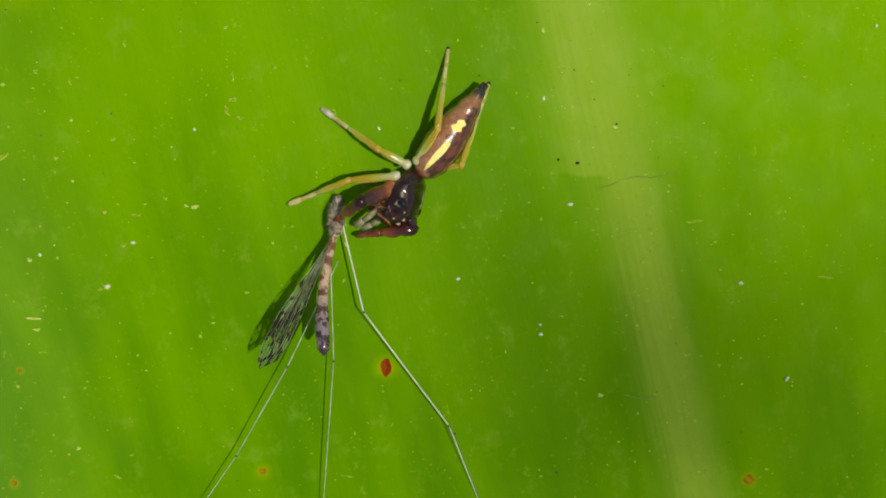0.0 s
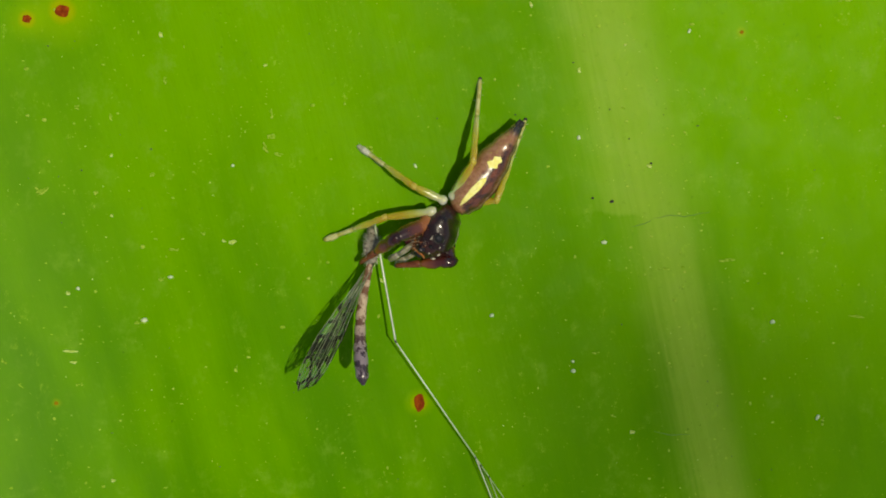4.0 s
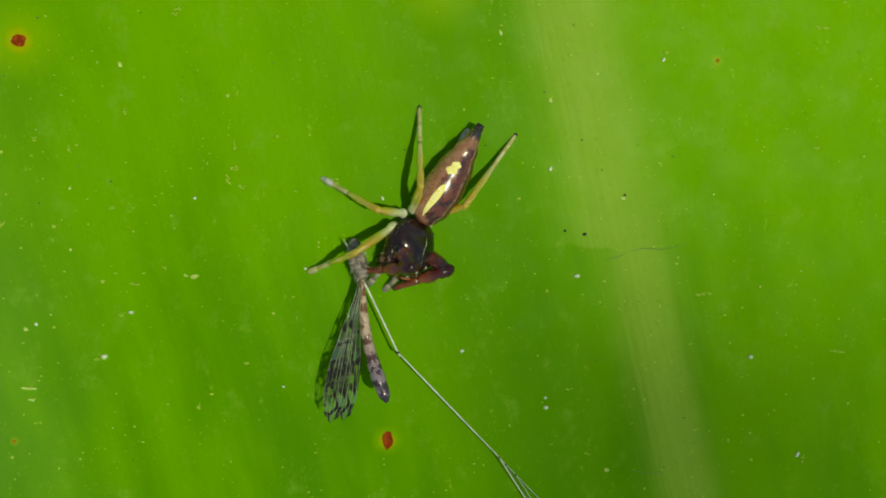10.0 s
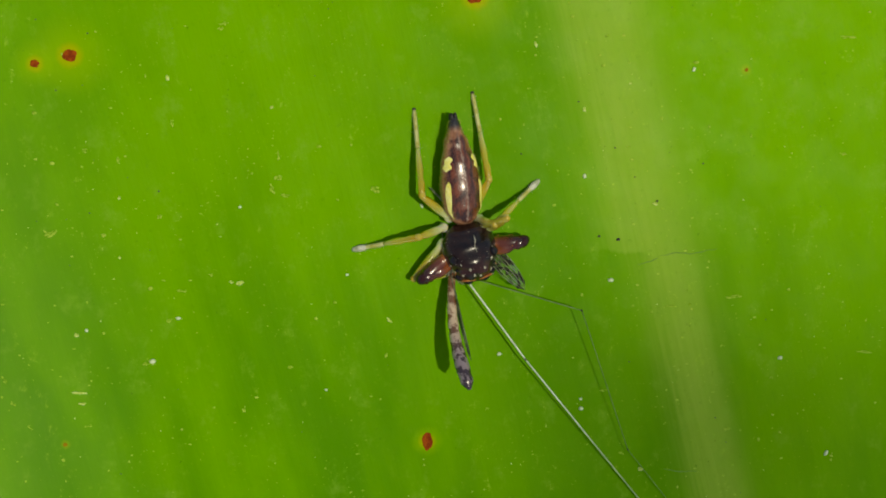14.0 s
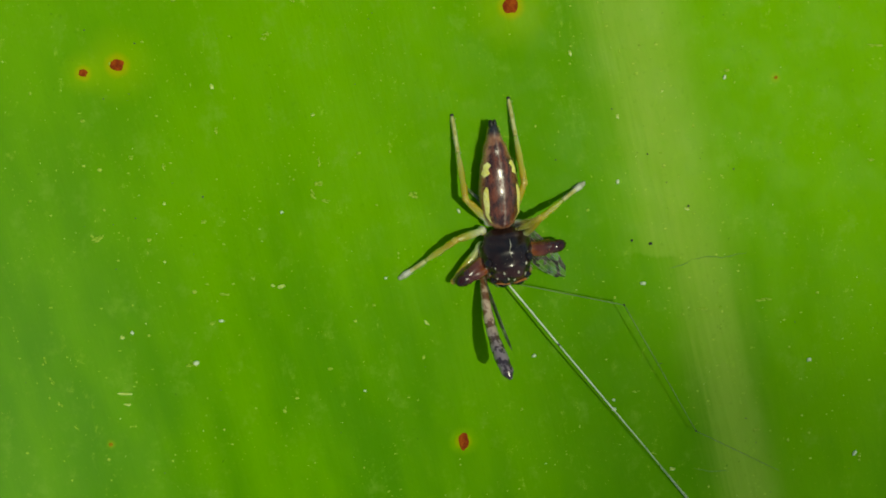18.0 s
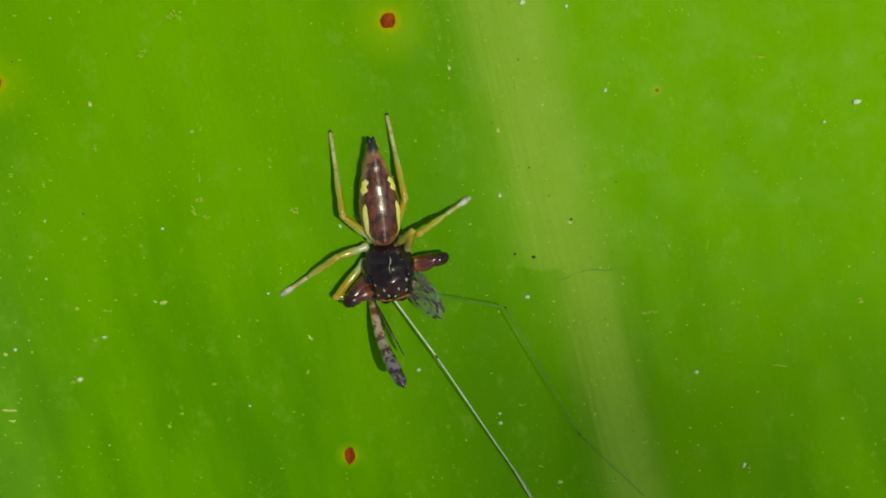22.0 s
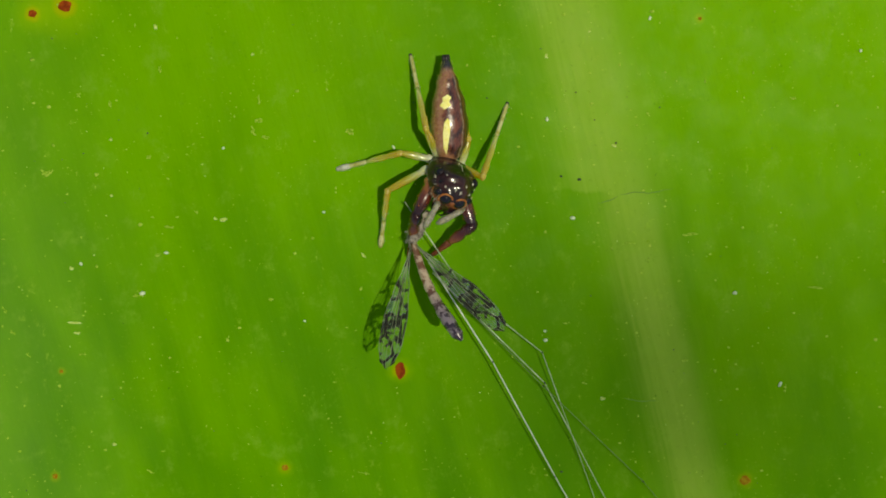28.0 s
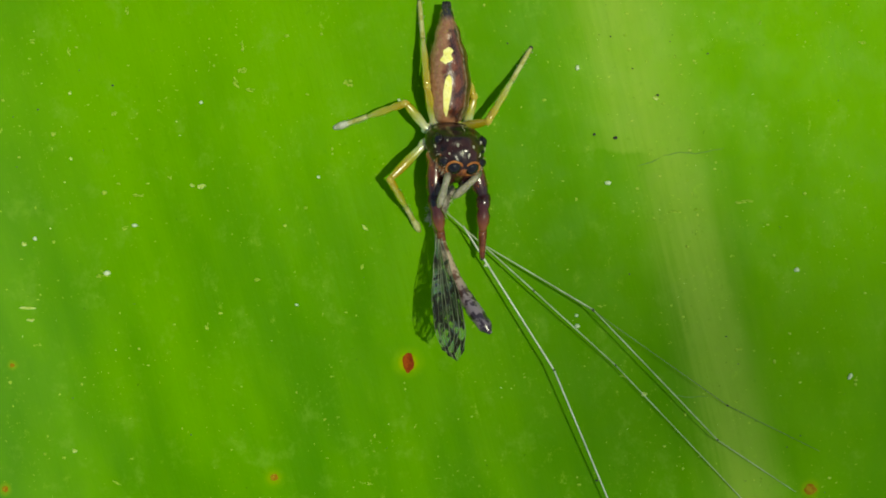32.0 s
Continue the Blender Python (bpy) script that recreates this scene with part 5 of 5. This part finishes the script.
PREY_ROWS = [
    (0, -2.37, -1.26, 1.1, -2.8, -5.6, 2.9, -5.22, -6.17, 2.7, -4.82, -5.97, 2.9, 52, 58, -2.37, -1.26, 1.2),
    (2, -2.41, -1.19, 1.1, -2.8, -5.42, 2.9, -5.22, -5.86, 2.7, -4.9, -5.73, 2.9, 52, 58, -2.41, -1.19, 1.2),
    (2.5, -2.32, -1.19, 1.1, -2.69, -5.23, 2.9, -5.03, -5.67, 2.7, -4.61, -5.44, 2.9, 52, 58, -2.32, -1.19, 1.2),
    (4, -2.4, -1.15, 1.1, -2.68, -5.34, 2.9, -5.13, -5.66, 2.7, -4.74, -5.5, 2.9, 52, 58, -2.4, -1.15, 1.2),
    (8, -2.2, -0.52, 1.1, -2.54, -4.59, 2.9, -5.02, -5.19, 2.7, -4.59, -4.97, 2.9, 52, 58, -2.2, -0.51, 1.2),
    (9, -2.11, -0.58, 1.1, -1.96, -4.85, 2.3, -4.6, -5.51, 1.9, -3.96, -5.24, 2.1, 52, 58, -2.11, -0.58, 1.2),
    (10, -1.4, -0.11, 0.99, -0.42, -4.66, 2.3, -2.56, -5.56, 1.9, -2.05, -5.42, 2.1, 35, 40, -1.4, -0.11, 1.2),
    (10.5, -1.2, 0.08, 0.88, -0.79, -4.23, 3, -1.27, -4.59, 2.45, 0.11, -1.08, 2.42, 48, 25, 1.07, 4.38, 0.2),
    (11, -0.81, 0.4, 0.77, -0.37, -4.01, 3, -0.61, -4.33, 2.2, 0.46, -0.84, 1.95, 60, 10, 1.05, 4.36, 0.2),
    (12, -0.26, 0, 0.55, 0.7, -3.91, 3, 0.96, -3.13, 1.5, 1.35, -0.41, 1, 86, -15, -0.56, 4.39, 0.2),
    (13, -0.21, -0.03, 0.55, 0.65, -4.34, 3.1, 0.84, -3.48, 1.5, 2.4, -0.89, 0.9, 86, -15, -0.45, 4.47, 0.2),
    (14, 0.6, 0.35, 0.55, 1.12, -3.89, 3.1, 1.4, -3.1, 1.5, 3.49, -0.41, 0.9, 86, -48, -0.95, 4.41, 0.2),
    (15, 0.44, 0.34, 0.55, 0.97, -3.56, 3.1, 1.29, -2.77, 1.5, 3.18, -0.02, 0.9, 86, -40, -0.93, 4.41, 0.2),
    (18, 0.51, 0.03, 0.55, 1.27, -3.45, 3.1, 1.59, -2.61, 1.5, 3.73, 0.3, 0.9, 86, -15, -0.86, 4.39, 0.2),
    (19, 0.58, 0.1, 0.55, 1.33, -3.47, 3.1, 1.62, -2.69, 1.5, 3.67, 0.32, 0.9, 86, -15, -0.84, 4.4, 0.2),
    (20, 0.41, -0.14, 0.55, 1.12, -3.47, 3.1, 1.41, -2.6, 1.5, 3.5, 0.31, 0.9, 86, -15, -0.83, 4.36, 0.2),
    (21, 0.55, 0.63, 0.55, 1.14, -3.33, 3.1, 1.38, -2.52, 1.5, 3.42, 0.28, 0.9, 86, -15, -0.83, 4.35, 0.2),
    (22, 0.91, -0.45, 0.55, 1.94, -3.16, 3.1, 2.12, -2.33, 1.5, 3.61, -0.87, 0.9, 86, -15, -0.76, 4.33, 0.2),
    (23, 0.9, 0.1, 0.55, 2.28, -3.16, 3.1, 2.5, -2.34, 1.5, 3.46, -0.12, 0.9, 86, -15, -0.75, 4.3, 0.2),
    (23.5, 0.93, 0.69, 0.73, 2.16, -3.34, 3.2, 1.22, -2.6, 2.6, 3.59, -0.32, 1.8, 55, -18, 0.92, 0.7, 1.2),
    (24.5, 0.52, -0.74, 1.1, 1.02, -4.5, 3.5, -0.64, -5.14, 3.3, 2.66, -4.2, 3, 25, -25, 0.52, -0.74, 1.2),
    (26, 0.48, -0.9, 1.1, 2.04, -4.64, 3.5, -0.9, -5.78, 3.3, 4.01, -3.99, 3, 25, -27, 0.48, -0.9, 1.2),
    (29, 0.2, -1.26, 1.1, 2.21, -4.89, 3.5, -0.95, -6.2, 3.3, 3.95, -4.87, 3, 25, -30, 0.2, -1.26, 1.2),
    (29.5, 0.39, -1.51, 1.1, 2.34, -5.06, 3.5, -0.73, -6.46, 3.3, 4.15, -5.02, 3, 50, -28, 0.38, -1.51, 1.2),
    (30, 1.09, -1.84, 1.1, 2.76, -5.09, 3.5, 1.01, -6.36, 3.3, 4.6, -3.79, 3, 75, -25, 1.09, -1.84, 1.2),
    (30.5, 0.74, -1.6, 1.1, 2.4, -5.14, 3.5, 0.51, -5.05, 3.3, 4.31, -3.39, 3.1, 75, 2, 0.74, -1.6, 1.2),
    (31, 0.78, -1.2, 1.1, 2.18, -5.4, 3.5, -0.27, -6.14, 3.3, 3.17, -0.1, 4, 75, 30, 0.78, -1.2, 1.2),
    (31.5, 1.11, -1.96, 1.1, 2.66, -4.97, 3.5, 2.17, -3.37, 3.3, 4.24, -5.28, 3, 40, -10, 1.11, -1.96, 1.2),
    (32, 0.77, -1.61, 1.1, 2.47, -5.19, 3.5, 1.36, -6.15, 3.6, 1.12, -5.93, 3.7, 25, 35, 0.77, -1.61, 1.2),
]
THREAD_ROWS = {
    "a": [
    (0, -1.97, -1.18, -1.26, -4.27, 2.22, -9.16, 3.53, -12.61),
    (2, -2.01, -1.27, -1.22, -4.04, 2.18, -9.43, 3.48, -12.34),
    (2.5, -2, -1.22, -1.38, -4.07, 1.92, -9.02, 3.19, -11.99),
    (4, -1.95, -0.85, -1.38, -4, 2.04, -9.09, 3.2, -12.05),
    (8, -1.62, -0.33, -0.99, -3.54, 2.27, -8.33, 3.48, -10.94),
    (9, -1.59, -0.63, -0.74, -3.54, 2.96, -8.32, 4.23, -10.36),
    (10, -1.29, -0.25, 0.01, -2.96, 4.42, -7.69, 5.31, -9.12),
    (11, -0.49, 0.42, 1.18, -3.35, 3.77, -6.74, 5.74, -9.52),
    (12, 0.3, -0.32, 3.09, -3.46, 6.09, -6.34, 8.41, -9.27),
    (13, 0.53, -0.45, 2.9, -3.7, 5.57, -6.9, 8.51, -11.11),
    (14, 1.25, -0.06, 3.54, -3.16, 6.13, -6.38, 8.5, -9.33),
    (18, 0.94, 0.55, 3.46, -2.47, 6.45, -6.03, 9.07, -9.28),
    (19, 1.11, 0.39, 3.74, -2.64, 6.55, -5.95, 8.72, -8.73),
    (20, 0.88, 0.54, 3.23, -2.32, 6.21, -6.1, 9.72, -11),
    (21, 0.9, 0.19, 2.94, -2.64, 5.66, -6.67, 7.17, -9.62),
    (22, 1.42, 0.22, 3.31, -2.38, 5.85, -6.29, 7.21, -8.66),
    (23, 1.59, 0.03, 3.57, -2.74, 6.03, -6.21, 7.53, -8.61),
    (23.5, 1.39, 0.24, 2.86, -1.67, 5.58, -6.63, 6.77, -9.15),
    (24.5, 0.66, -0.82, 2.09, -4.99, 4.96, -11.42, 6.4, -14.65),
    (26, 0.94, -1.58, 3.14, -6.01, 4.98, -10.04, 5.93, -12.1),
    (29, 0.86, -2.07, 3.88, -6.34, 6.88, -11.63, 8.08, -13.61),
    (30, 1.37, -1.98, 6.21, -6.93, 9.11, -12.82, 9.85, -14.58),
    (31, 1.72, -4.12, 2.98, -8.58, 3.28, -11.58, 3.44, -13.27),
    (32, 1.7, -1.64, 5.02, -6.97, 7.13, -11.98, 7.97, -13.85),
],
    "b": [
    (0, -2.43, -2.65, -4.3, -6.46, -7.44, -11.99, -9.28, -14.72),
    (1.5, -2.54, -3.14, -4.1, -6.8, -6.66, -12.33, -8.22, -15.05),
    (2, -2.56, -1.27, -4.22, -6.46, -6.24, -9.92, -7.82, -12.17),
    (2.5, -2.01, -1.2, -1.39, -4.05, 1.9, -9, 5.39, -14.23),
    (4, -1.97, -0.84, -1.39, -3.98, 2.02, -9.07, 5.64, -14.44),
    (8, -1.64, -0.32, -1, -3.52, 2.25, -8.31, 5.69, -13.38),
    (9, -1.61, -0.61, -0.75, -3.52, 2.94, -8.31, 6.87, -13.41),
    (10, -1.31, -0.24, -0.01, -2.95, 4.4, -7.68, 9.07, -12.69),
    (11, -0.5, 0.43, 1.16, -3.34, 3.76, -6.72, 6.47, -10.25),
    (12, 0.28, -0.3, 3.07, -3.45, 6.07, -6.33, 9.2, -9.32),
    (13, 0.51, -0.43, 2.88, -3.68, 5.56, -6.88, 8.33, -10.2),
    (14, 1.24, -0.04, 3.52, -3.14, 6.12, -6.36, 8.82, -9.72),
    (18, 0.92, 0.56, 3.44, -2.46, 6.43, -6.02, 9.55, -9.71),
    (19, 1.09, 0.41, 3.73, -2.62, 6.53, -5.93, 9.44, -9.37),
    (20, 0.86, 0.55, 3.21, -2.3, 6.2, -6.09, 9.3, -10.04),
    (21, 0.88, 0.21, 2.92, -2.62, 5.64, -6.65, 8.48, -10.86),
    (22, 1.41, 0.23, 3.29, -2.36, 5.83, -6.27, 8.47, -10.32),
    (23, 1.57, 0.05, 3.55, -2.72, 6.01, -6.19, 8.57, -9.79),
    (23.5, 1.98, 0.45, 5.46, -0.56, 8.03, -5.22, 9.26, -6.95),
    (24.5, 0.17, -0.8, 1.34, -2.83, 4.94, -6.02, 5.69, -7.78),
    (26, 0.98, -0.33, 2.13, -2.68, 5.8, -6.3, 6.99, -10.25),
    (29, 0.99, -1.34, 2.67, -3.5, 6.11, -5.95, 8.31, -11.55),
    (30, 1.38, -1.4, 3.09, -3.49, 6.95, -5.18, 13, -12.91),
    (31, 0.96, -1.66, 2.7, -5.31, 4.81, -7.69, 6.77, -11.69),
    (32, 2.22, -2.16, 4.27, -4.02, 6.87, -6.43, 11.2, -11.04),
],
    "c": [
    (0, -2.54, -2.42, -2.46, -6.26, -2.86, -11.33, -3.01, -14.17),
    (1.5, -2.61, -2.93, -2.46, -6.59, -2.61, -11.45, -2.67, -14.18),
    (2, -2, -1.28, -1.2, -4.05, 2.2, -9.44, 3.49, -12.36),
    (2.5, -1.98, -1.23, -1.36, -4.08, 1.94, -9.03, 3.2, -12.01),
    (4, -1.93, -0.87, -1.36, -4.02, 2.06, -9.11, 3.21, -12.07),
    (8, -1.61, -0.35, -0.97, -3.55, 2.29, -8.35, 3.49, -10.96),
    (9, -1.58, -0.64, -0.72, -3.55, 2.98, -8.34, 4.24, -10.38),
    (10, -1.28, -0.27, 0.03, -2.98, 4.43, -7.71, 5.33, -9.13),
    (11, -0.47, 0.4, 1.19, -3.37, 3.79, -6.75, 5.76, -9.53),
    (12, 0.31, -0.33, 3.11, -3.48, 6.1, -6.36, 8.43, -9.28),
    (13, 0.54, -0.46, 2.91, -3.71, 5.59, -6.92, 8.52, -11.13),
    (14, 1.27, -0.07, 3.55, -3.17, 6.15, -6.4, 8.52, -9.34),
    (18, 0.95, 0.53, 3.48, -2.49, 6.46, -6.05, 9.09, -9.3),
    (19, 1.13, 0.37, 3.76, -2.66, 6.56, -5.96, 8.74, -8.74),
    (20, 0.89, 0.52, 3.24, -2.33, 6.23, -6.12, 9.74, -11.02),
    (21, 0.91, 0.18, 2.95, -2.66, 5.67, -6.69, 7.19, -9.64),
    (22, 1.44, 0.2, 3.32, -2.4, 5.87, -6.3, 7.23, -8.68),
    (23, 1.61, 0.01, 3.58, -2.76, 6.05, -6.23, 7.54, -8.63),
    (23.5, 1.27, 0.24, 1.89, -2.36, 3.18, -6.52, 3.64, -7.71),
    (24.5, 0.91, -0.84, 4.61, -4.61, 7.32, -10.75, 8.81, -13.96),
    (26, 1.21, -2.29, 6.01, -7.57, 7.96, -10.2, 9.01, -11.94),
    (29, 0.98, -2.43, 5.83, -6.98, 7.87, -11.39, 8.58, -13.1),
    (30, 1.33, -1.75, 5.75, -6.14, 10.5, -12, 11.3, -13.01),
    (31, 1.39, -3.67, 4.92, -7.82, 6.81, -11.69, 7.47, -13.12),
    (32, 2.32, -2.26, 6.46, -4.74, 11.73, -10.28, 14.51, -12.21),
],
    "d": [
    (0, -1.97, -1.18, -1.25, -4.28, 2.23, -9.17, 3.54, -12.62),
    (2, -2.01, -1.28, -1.21, -4.05, 2.19, -9.43, 3.48, -12.35),
    (2.5, -1.99, -1.23, -1.37, -4.07, 1.93, -9.02, 3.19, -12),
    (4, -1.94, -0.86, -1.37, -4.01, 2.05, -9.1, 3.2, -12.06),
    (8, -1.62, -0.34, -0.98, -3.55, 2.28, -8.34, 3.48, -10.95),
    (9, -1.58, -0.63, -0.73, -3.54, 2.97, -8.33, 4.23, -10.37),
    (10, -1.29, -0.26, 0.02, -2.97, 4.42, -7.7, 5.32, -9.12),
    (12, 1.62, 0.8, 3.71, -0.27, 4.86, -3.53, 6.86, -6.47),
    (13, 1.09, -0.67, 4.79, -1.18, 6.42, -5.27, 8.67, -8.31),
    (14, 1.93, -0.06, 5.79, -1.18, 7.1, -4.8, 8.91, -7.09),
    (19, 2.26, -0.09, 6.24, -0.77, 9.5, -5.87, 10.69, -6.14),
    (23, 2.18, 0.48, 6.11, -0.24, 8.29, -4.2, 9.82, -6.05),
    (23.5, 1.97, 0.22, 3.77, -2.44, 6.79, -6.43, 8.51, -7.95),
    (24.5, 0.91, -0.84, 4.61, -4.87, 7.06, -10.72, 8.53, -13.94),
    (26, 1.28, -2.4, 6.1, -7.79, 8.08, -10.37, 9.14, -12.08),
    (29, 1.1, -2.56, 5.71, -7.1, 10.49, -11.47, 11.86, -12.88),
    (30, 1.49, -1.86, 5.87, -5.44, 11.93, -10.69, 14.21, -12.74),
    (31, 1.44, -3.74, 4.97, -7.87, 6.85, -11.74, 7.52, -13.17),
    (32, 2.32, -2.26, 6.46, -4.78, 11.7, -8.54, 15.79, -10.68),
],
}


def aim(start, end, up=Vector((0, 0, 1))):
    """A pose at start (millimetres) whose x axis points to end, z as near as can be to up; in millimetres."""
    x = (end - start).normalized()
    y = up.cross(x)
    if y.length < 0.05:
        y = Vector((0, 1, 0)).cross(x)
    y.normalize()
    z = x.cross(y)
    m = Matrix((x, y, z)).transposed().to_4x4()
    m.translation = start
    return m


def metres(m):
    m = m.copy()
    m.translation = m.translation * MM
    return m


def body_poses(t):
    px, py, tx, ty, roll, yaw, hroll, pitch = linear(BODY, t)
    heading = math.degrees(math.atan2(py - ty, px - tx))
    root = pose(px, py, 0, 0, 0, heading)
    abdomen = pose(0, 0, BODY_Z, roll, 2.0, 0)
    head = pose(0, 0, BODY_Z, 0, 0, yaw) @ pose(0, 0, 0, 0, -pitch, 0) @ pose(0, 0, 0, hroll, 0, 0)
    return root, abdomen, head


def knee_of(hip, foot, hint, l1, l2):
    """Where the knee of a two-part leg stands, as near as can be to hint; also the foot that it reaches."""
    d = foot - hip
    far = (l1 + l2) * 0.985
    if d.length > far:
        foot = hip + d.normalized() * far
        d = foot - hip
    near = abs(l1 - l2) * 1.05 + 0.05
    if d.length < near:
        d = d.normalized() * near
        foot = hip + d
    a = (l1 * l1 - l2 * l2 + d.length_squared) / (2 * d.length)
    h = math.sqrt(max(0.0, l1 * l1 - a * a))
    n = d.normalized()
    side = hint - hip
    side = side - n * side.dot(n)
    if side.length < 1e-4:
        side = Vector((0, 0, 1)) - n * n.z
    return hip + n * a + side.normalized() * h, foot


def motions():
    times = [k * 0.5 for k in range(65)]
    root_rows, abd_rows, head_rows = [], [], []
    leg_rows = {k: ([], []) for k in LEGS}
    palp_rows = ([], [])
    prey_rows, thorax_rows, tail_rows, wing_rows = [], [], [], ([], [])
    thread_rows = {k: ([], [], [], [], []) for k in THREADS}
    hip_rows = {k: [] for k in THREADS}
    for t in times:
        root, abdomen, head = body_poses(t)
        back = root.inverted()
        root_rows.append((t, metres(root)))
        abd_rows.append((t, metres(abdomen)))
        head_rows.append((t, metres(head)))
        for k in LEGS:
            sgn = 1 if k[0] == "L" else -1
            h = HIPS[k[1]]
            hip = root @ head @ Vector((h[0], sgn * h[1], h[2]))
            row = linear(LEG_ROWS[k], t)
            if k[1] == "1" and 11.8 < t < 23.2:
                # front legs folded under the head: the shin lies back along its given line
                l1, l2 = LENGTHS["1"]
                bend = hip + (Vector(row[3:]) - hip).normalized() * l1
                row[:3] = bend + (Vector(row[:3]) - Vector(row[3:])).normalized() * l2 * 0.98
            knee, foot = knee_of(hip, Vector(row[:3]), Vector(row[3:]), *LENGTHS[k[1]])
            upper, lower = aim(hip, knee), aim(knee, foot)
            leg_rows[k][0].append((t, metres(back @ upper)))
            leg_rows[k][1].append((t, metres(upper.inverted() @ lower)))
        # prey: everything hangs from the jaws
        bx, by, bz, tx, ty, tz, ax, ay, az, cx, cy, cz, roll_a, roll_b, wx, wy, wz = linear(PREY_ROWS, t)
        base = Vector((bx, by, 0.0))
        prey_rows.append((t, metres(Matrix.Translation(base))))
        end = Vector((tx - bx, ty - by, tz))
        waist = end - (end - Vector((0, 0, bz))).normalized() * PREY_LEN
        tail = aim(waist, end)
        tail_rows.append((t, metres(tail)))
        tuck = min(1.0, max(0.0, t - 23.5))
        thorax_rows.append((t, metres(tail @ pose(0, 0, 0, 0, 0, -50 * tuck))))
        for rows, tip, roll, root_at in zip(wing_rows, ((ax, ay, az), (cx, cy, cz)), (roll_a, roll_b), (waist, Vector((wx - bx, wy - by, wz)))):
            tip = Vector((tip[0] - bx, tip[1] - by, tip[2]))
            start = tip - (tip - root_at).normalized() * WING_LEN
            rows.append((t, metres(aim(start, tip) @ pose(0, 0, 0, roll, 0, 0))))
        for sgn, rows in zip((1, -1), palp_rows):
            f = min(1.0, max(0.0, (t - 23.5) / 1.5))
            g = min(1.0, max(0.0, (t - 10.0) / 2.0)) * (1.0 - f)
            mouth = head @ Vector((2.05 - 0.75 * g, sgn * (0.5 + (0.3 * f if sgn > 0 else -0.1 * f)), -0.25))
            target = head @ Vector((3.3 - 0.3 * f - 0.7 * g, sgn * 0.42 - (0.35 if sgn < 0 else 0.6) * f, -0.55 + 0.2 * f))
            rows.append((t, metres(aim(mouth, target))))
        for k, rows in thread_rows.items():
            h0, h1, k0, k1, a0, a1, e0, e1 = linear(THREAD_ROWS[k], t)
            l0, l1, l2 = THREADS[k]
            hip, knee, ankle, toe = (Vector((u - bx, v - by, z)) for (u, v), z in zip(((h0, h1), (k0, k1), (a0, a1), (e0, e1)), (0.9, 1.2, 0.8, 0.3)))
            d0, d1, d2 = (knee - hip).normalized(), (ankle - knee).normalized(), (toe - ankle).normalized()
            start = knee - d0 * l0
            first = aim(start, knee)
            knee2 = knee + d1 * l1
            d2 = Vector((d2.x, d2.y, 0.0)).normalized()
            d2.z = -(knee2.z - 0.2) / l2
            second, third = aim(knee, knee2), aim(knee2, knee2 + d2)
            inv = first.inverted()
            for r, m in zip(rows, (first, inv @ second, inv @ third)):
                r.append((t, metres(m)))
            hip_rows[k].append((t, metres(inv @ aim(hip, knee))))
            rows[3].append((t, metres(inv @ second)))
            rows[4].append((t, metres(inv @ third)))
    walk(spider, root_rows)
    walk(ABDOMEN, abd_rows)
    walk(HEAD, head_rows)
    for k, (leg, rest) in LEGS.items():
        walk(leg, leg_rows[k][0])
        for piece in rest:
            walk(piece, leg_rows[k][1])
    for palp, rows in zip(PALPS, palp_rows):
        walk(palp, rows)
    walk(PREY, prey_rows)
    walk(THORAX, thorax_rows)
    walk(PREY_BODY, tail_rows)
    for wing, rows in zip(WINGS, wing_rows):
        walk(wing, rows)
    for k, segs in PREY_LEGS.items():
        for piece, rows in zip(segs, thread_rows[k]):
            walk(piece, rows)
        walk(HIP_SEGMENTS[k], hip_rows[k])
        for piece, rows in zip(JOINTS[k], thread_rows[k][3:]):
            walk(piece, rows)


motions()
